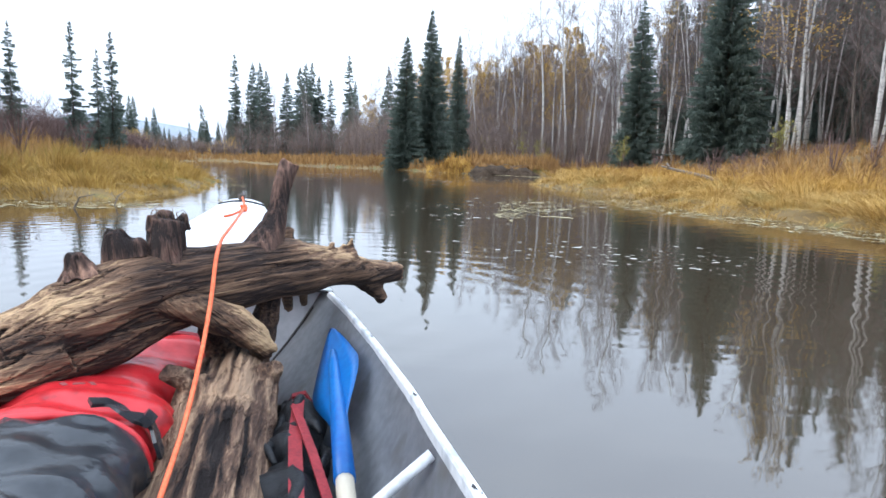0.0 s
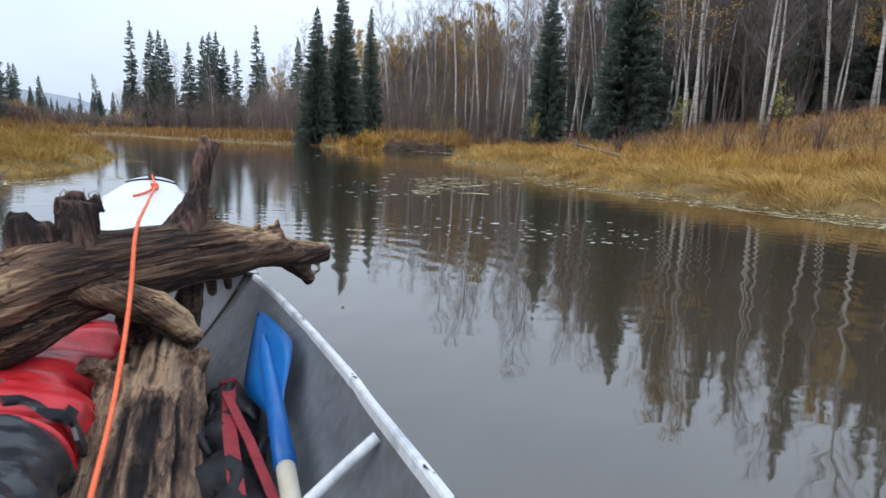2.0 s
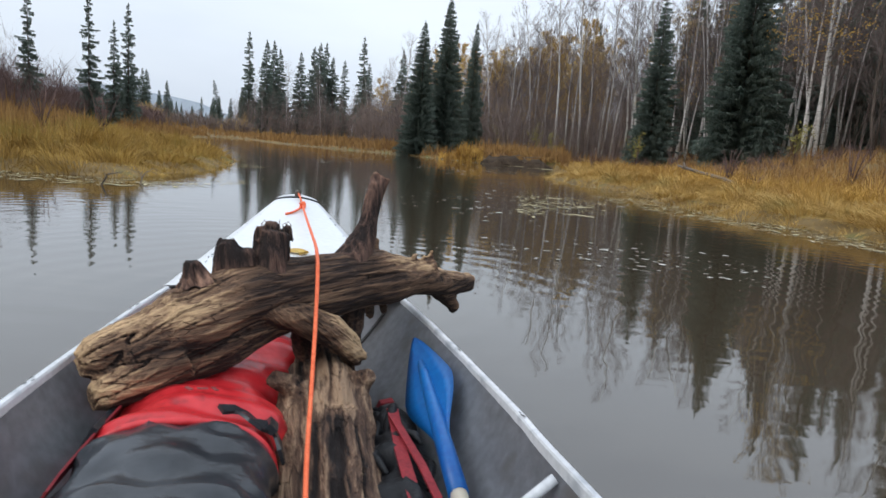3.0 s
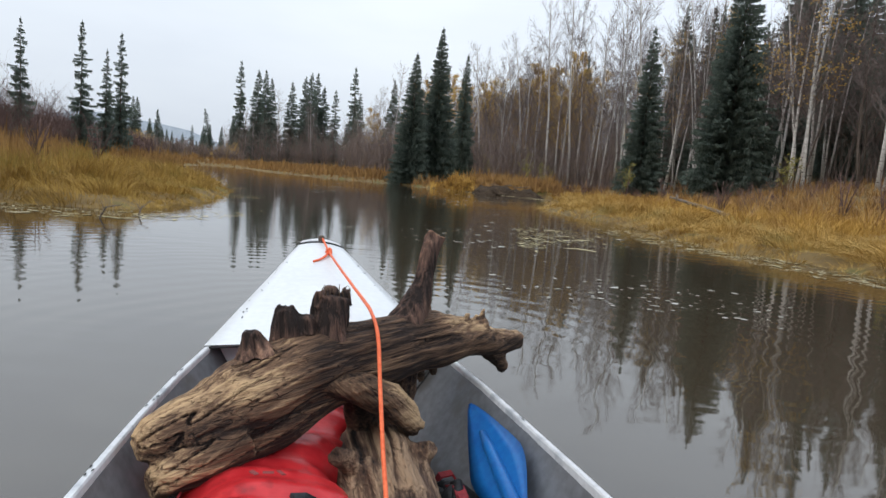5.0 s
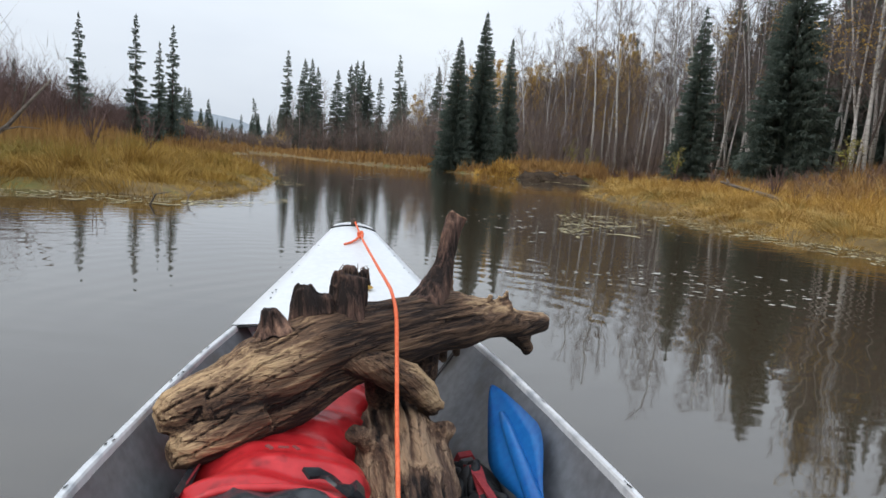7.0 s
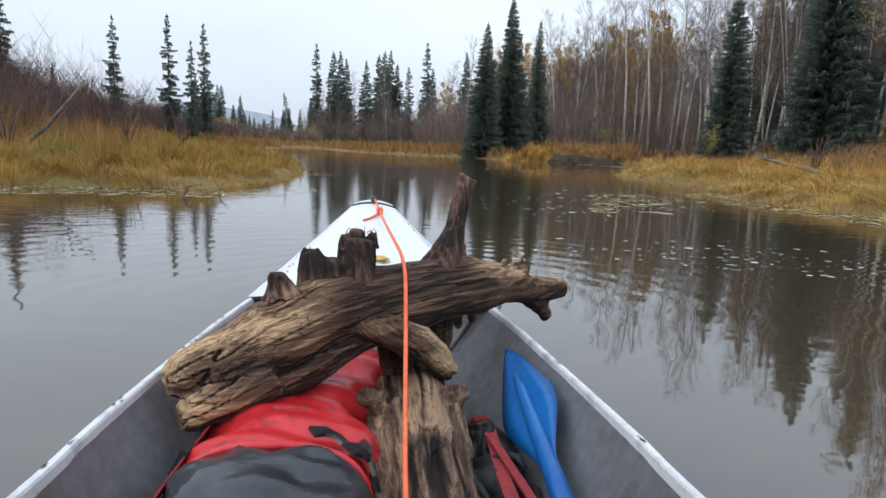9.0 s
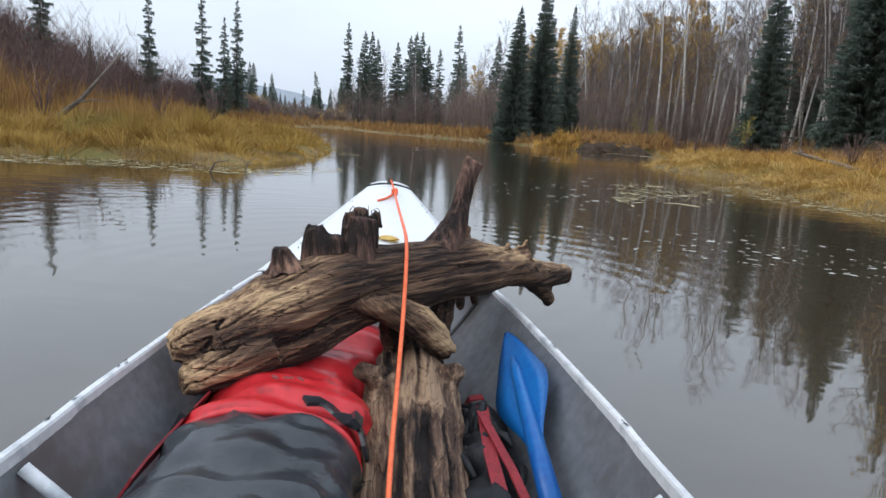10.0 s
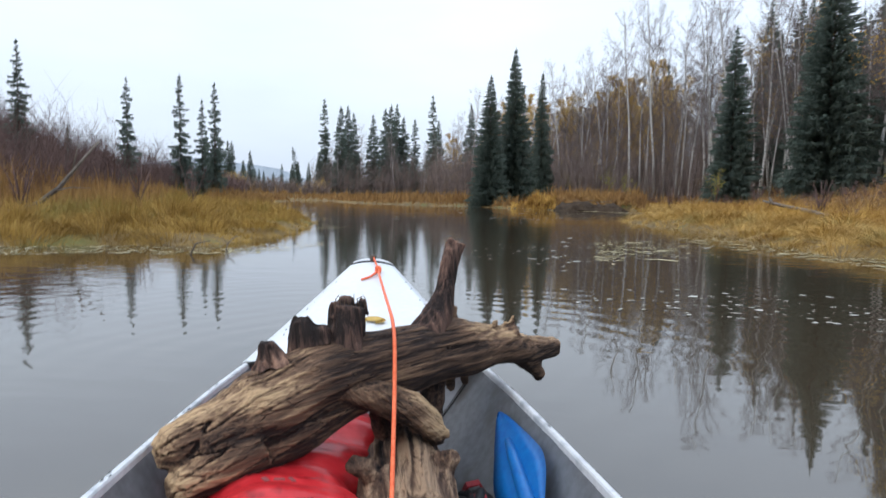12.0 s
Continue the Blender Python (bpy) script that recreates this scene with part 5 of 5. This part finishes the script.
def mud_bank():
    """A steep dark face along the water's edge, following the shore."""
    b = Build()
    rows = []
    for az in np.linspace(-2.7, 5.4, 170):
        rr = np.linspace(42, 57, 400)
        edge = float(rr[np.argmax(shore_distance(rr * math.sin(radians(az)), rr * math.cos(radians(az))) > 0.0)])
        env = float(smooth(az, -2.7, -0.8) * (1 - smooth(az, 2.8, 5.4)))
        row = []
        for k, (dr, h) in enumerate(((-1.3, -0.35), (-1.15, -0.05), (-1.0, 0.08), (-0.85, 0.20), (-0.75, 0.32), (-0.45, 0.42), (0.1, 0.44), (1.0, 0.38), (2.2, 0.2))):
            p = polar(az, edge + dr * (0.3 + 0.7 * env))
            lump = noise.noise(Vector((p.x * 0.9, k * 0.35, 3))) + 0.5 * noise.noise(Vector((p.x * 3.1, k * 1.3, 1)))
            p += polar(az, lump * 0.26)
            p.z = h if h < 0 else 1.25 * h * env * (1 + 0.7 * lump) - 0.1 * (1 - env)
            row.append(p)
        rows.append(row)
    b.grid([r[::-1] for r in rows])
    return tagged(new("mud_bank", b.mesh("mud_bank", [M_MUD], False)), "dark undercut mud bank heaped with dead sticks", "bank")


mud_bank()
for k in range(9):
    g3 = random.Random(300 + k)
    az, r = g3.uniform(-1.8, 4.4), g3.uniform(48.2, 49.6)
    stick("dead_stick", "grey dead stick lying on the mud bank", [on_land(az, r, 0.12), on_land(az + g3.uniform(0.6, 1.6), r - 0.3, g3.uniform(0.1, 0.35))], [0.035, 0.012], M_GREYLOG, "stick")
grass("bank_grass", "rusty grass hanging over the mud bank", M_RUST, 5000, (-3, 5.6), (44, 58), 3.0, 0.55, 0.010, 1.2, 42, near=0.1)
grass("grass_tuft", "bright yellow grass tuft at the water's edge", M_GOLD, 5000, (-5.5, -1.6), (46, 56), 2.4, 0.7, 0.010, 0.5, 41, near=-0.4)


stick("fallen_log", "grey fallen log lying in the bank grass", [on_land(15.0, 24.5, 0.42), on_land(16.5, 22.6, 0.32), on_land(18.3, 20.8, 0.24), on_land(19.6, 19.6, 0.12)], [0.035, 0.055, 0.065, 0.07], M_GREYLOG, "log",
      [[on_land(15.6, 23.6, 0.38), on_land(15.4, 23.6, 0.62)]])
stick("dead_branch", "bare dead branch fallen across the grassy bank", [on_land(-46, 17, 0.05), on_land(-44.3, 17, 0.18), on_land(-42.6, 17.1, 0.6), on_land(-41.2, 17.2, 1.15), on_land(-39.8, 17.4, 1.7)], [0.075, 0.065, 0.050, 0.036, 0.022], M_GREYLOG, "branch",
      [[on_land(-43.2, 17.1, 0.5), on_land(-41.8, 17, 0.62), on_land(-40.4, 17, 0.60)], [on_land(-41.6, 17.3, 1.05), on_land(-41.3, 17.3, 1.5), on_land(-40.9, 17.3, 1.7)], [on_land(-44.8, 17, 0.15), on_land(-42.6, 16.8, 0.05), on_land(-41.2, 16.6, -0.1)]])
stick("dead_stick", "thin dead stick standing in the water", [polar(-30.6, 10.2, -0.1), polar(-30.2, 10.2, 0.12), polar(-29.5, 10.3, 0.22)], [0.012, 0.009, 0.004], M_GREYLOG, "stick", [[polar(-30.3, 10.2, 0.1), polar(-30.9, 10.2, 0.26)]])
stick("dead_stick", "forked dead stick in the shallows", [polar(-33.5, 9.6, -0.1), polar(-32.8, 9.6, 0.15), polar(-31.6, 9.5, 0.20)], [0.014, 0.010, 0.004], M_GREYLOG, "stick", [[polar(-32.9, 9.6, 0.12), polar(-33.4, 9.6, 0.32)]])


def sapling(label, az, r, h, seed, leafy=True):
    g = random.Random(seed)
    base = on_land(az, r, -0.05)
    ob = thing("sapling", Matrix.Translation(base), label, "sapling", "saplings on the bank")
    st, lf = Build(), Build()
    for k in range(7):
        a, lean = g.uniform(0, 6.28), g.uniform(0.05, 0.3)
        top = Vector((math.cos(a) * lean * h, math.sin(a) * lean * h, h * g.uniform(0.6, 1.0)))
        st.tube([Vector((g.uniform(-0.1, 0.1), g.uniform(-0.1, 0.1), 0)), top * 0.5 + Vector((0, 0, 0.1)), top], [0.02, 0.014, 0.004], 5)
        for j in range(8):
            q = top * g.uniform(0.35, 1.0)
            e = q + Vector((g.uniform(-1, 1), g.uniform(-1, 1), g.uniform(0.1, 1.2))) * h * 0.13
            st.tube([q, e], [0.008, 0.003], 3, cap=False)
            for _ in range(6 if leafy else 0):
                m = q.lerp(e, g.uniform(0.2, 1)) + Vector((g.uniform(-1, 1), g.uniform(-1, 1), g.uniform(-1, 1))) * 0.07
                u1 = Vector((g.uniform(-1, 1), g.uniform(-1, 1), g.uniform(-1, 1))).normalized() * 0.05
                u2 = u1.orthogonal().normalized() * 0.03
                lf.face(m - u1, m + u2, m + u1, m - u2)
    part("twig_clump", st.mesh("twig_clump", [M_BRUSH], True), ob)
    if leafy:
        part("foliage", lf.mesh("foliage", [M_GREENYEL]), ob, "thin yellow-green leaves")
    return ob


M_GREENYEL = material("yellow_green_leaves", (0.14, 0.14, 0.025), (0.32, 0.27, 0.05), 2, 0.7, 0, island=0.7)
for az, r, h, seed in ((2.5, 56, 3.2, 1), (4.5, 60, 2.6, 2), (11.5, 42, 2.4, 3), (23.5, 34, 2.0, 4), (-0.5, 85, 4.5, 5), (31, 30, 2.2, 6)):
    sapling("thin sapling with a few yellow-green leaves", az, r, h, seed)
for az, r, h, seed in ((14.5, 30, 1.3, 11), (19, 24, 1.2, 12), (27.5, 21, 1.6, 13), (30, 22, 1.5, 14), (34, 19, 1.5, 15), (8, 40, 1.6, 16), (-33, 20, 1.4, 17), (-37, 19, 1.7, 18), (-45, 17, 1.5, 19)):
    sapling("bare dark red-brown willow shrub in the grass", az, r, h, seed, False)


# ---- on the water ----
M_SCUM = material("olive_straw_scum", (0.26, 0.22, 0.10), (0.52, 0.45, 0.27), 1.5, 0.8, 0, island=0.6)
def floating(name, label, count, az, r, size, seed, mat, band=None, stretch=1.0, cluster=0.0):
    """Small flat scraps lying on the water."""
    g = np.random.default_rng(seed)
    a = np.radians(g.uniform(az[0], az[1], count * 4))
    rr = np.exp(g.uniform(math.log(r[0]), math.log(r[1]), count * 4))
    x, y = rr * np.sin(a), rr * np.cos(a)
    d = shore_distance(x, y)
    keep = (d < -0.05) if band is None else ((d < band[1]) & (d > band[0]))
    if cluster:
        keep &= np.sin(x * 0.9 + seed) + np.sin(y * 0.7 - x * 0.4) + g.normal(0, 0.4, len(x)) > cluster
    x, y = x[keep][:count], y[keep][:count]
    m = len(x)
    n = 6
    ang = np.linspace(0, 2 * math.pi, n, endpoint=False)[None, :] + g.uniform(0, 6, m)[:, None]
    rad = size * g.lognormal(0, 0.5, m)[:, None] * g.uniform(0.6, 1.2, (m, n))
    turn = g.uniform(0, math.pi, m)[:, None]
    px, py = np.cos(ang) * rad * stretch, np.sin(ang) * rad
    vx, vy = x[:, None] + px * np.cos(turn) - py * np.sin(turn), y[:, None] + px * np.sin(turn) + py * np.cos(turn)
    v = np.stack([vx, vy, np.full_like(vx, 0.006)], -1).reshape(-1, 3)
    return tagged(new(name, blades_mesh(name, v, np.arange(m * n).reshape(m, n), mat)), label, "floating leaves", kind="stuff")


floating("floating_leaves", "pale fallen leaves drifting on the dark water", 420, (-16, 24), (5, 18), 0.014, 51, M_FOAM, cluster=0.4, stretch=1.4)
floating("floating_straw", "straw and leaf litter drifting in a patch", 900, (2, 28), (7.5, 18), 0.017, 52, M_SCUM, cluster=0.75, stretch=3.0)
floating("floating_straw", "litter streak on the far water", 220, (-16, 2), (22, 46), 0.035, 53, M_FOAM, cluster=0.5, stretch=2.0)
floating("shore_litter", "flattened straw and scum along the water's edge", 13000, (-75, 60), (7, 60), 0.013, 54, M_SCUM, band=(-1.5, 0.3), stretch=5.0, cluster=-0.1)
floating("shore_litter", "flattened straw and scum on the far edge", 3000, (-30, 8), (40, 125), 0.06, 55, M_SCUM, band=(-1.2, 0.3), stretch=3.0)
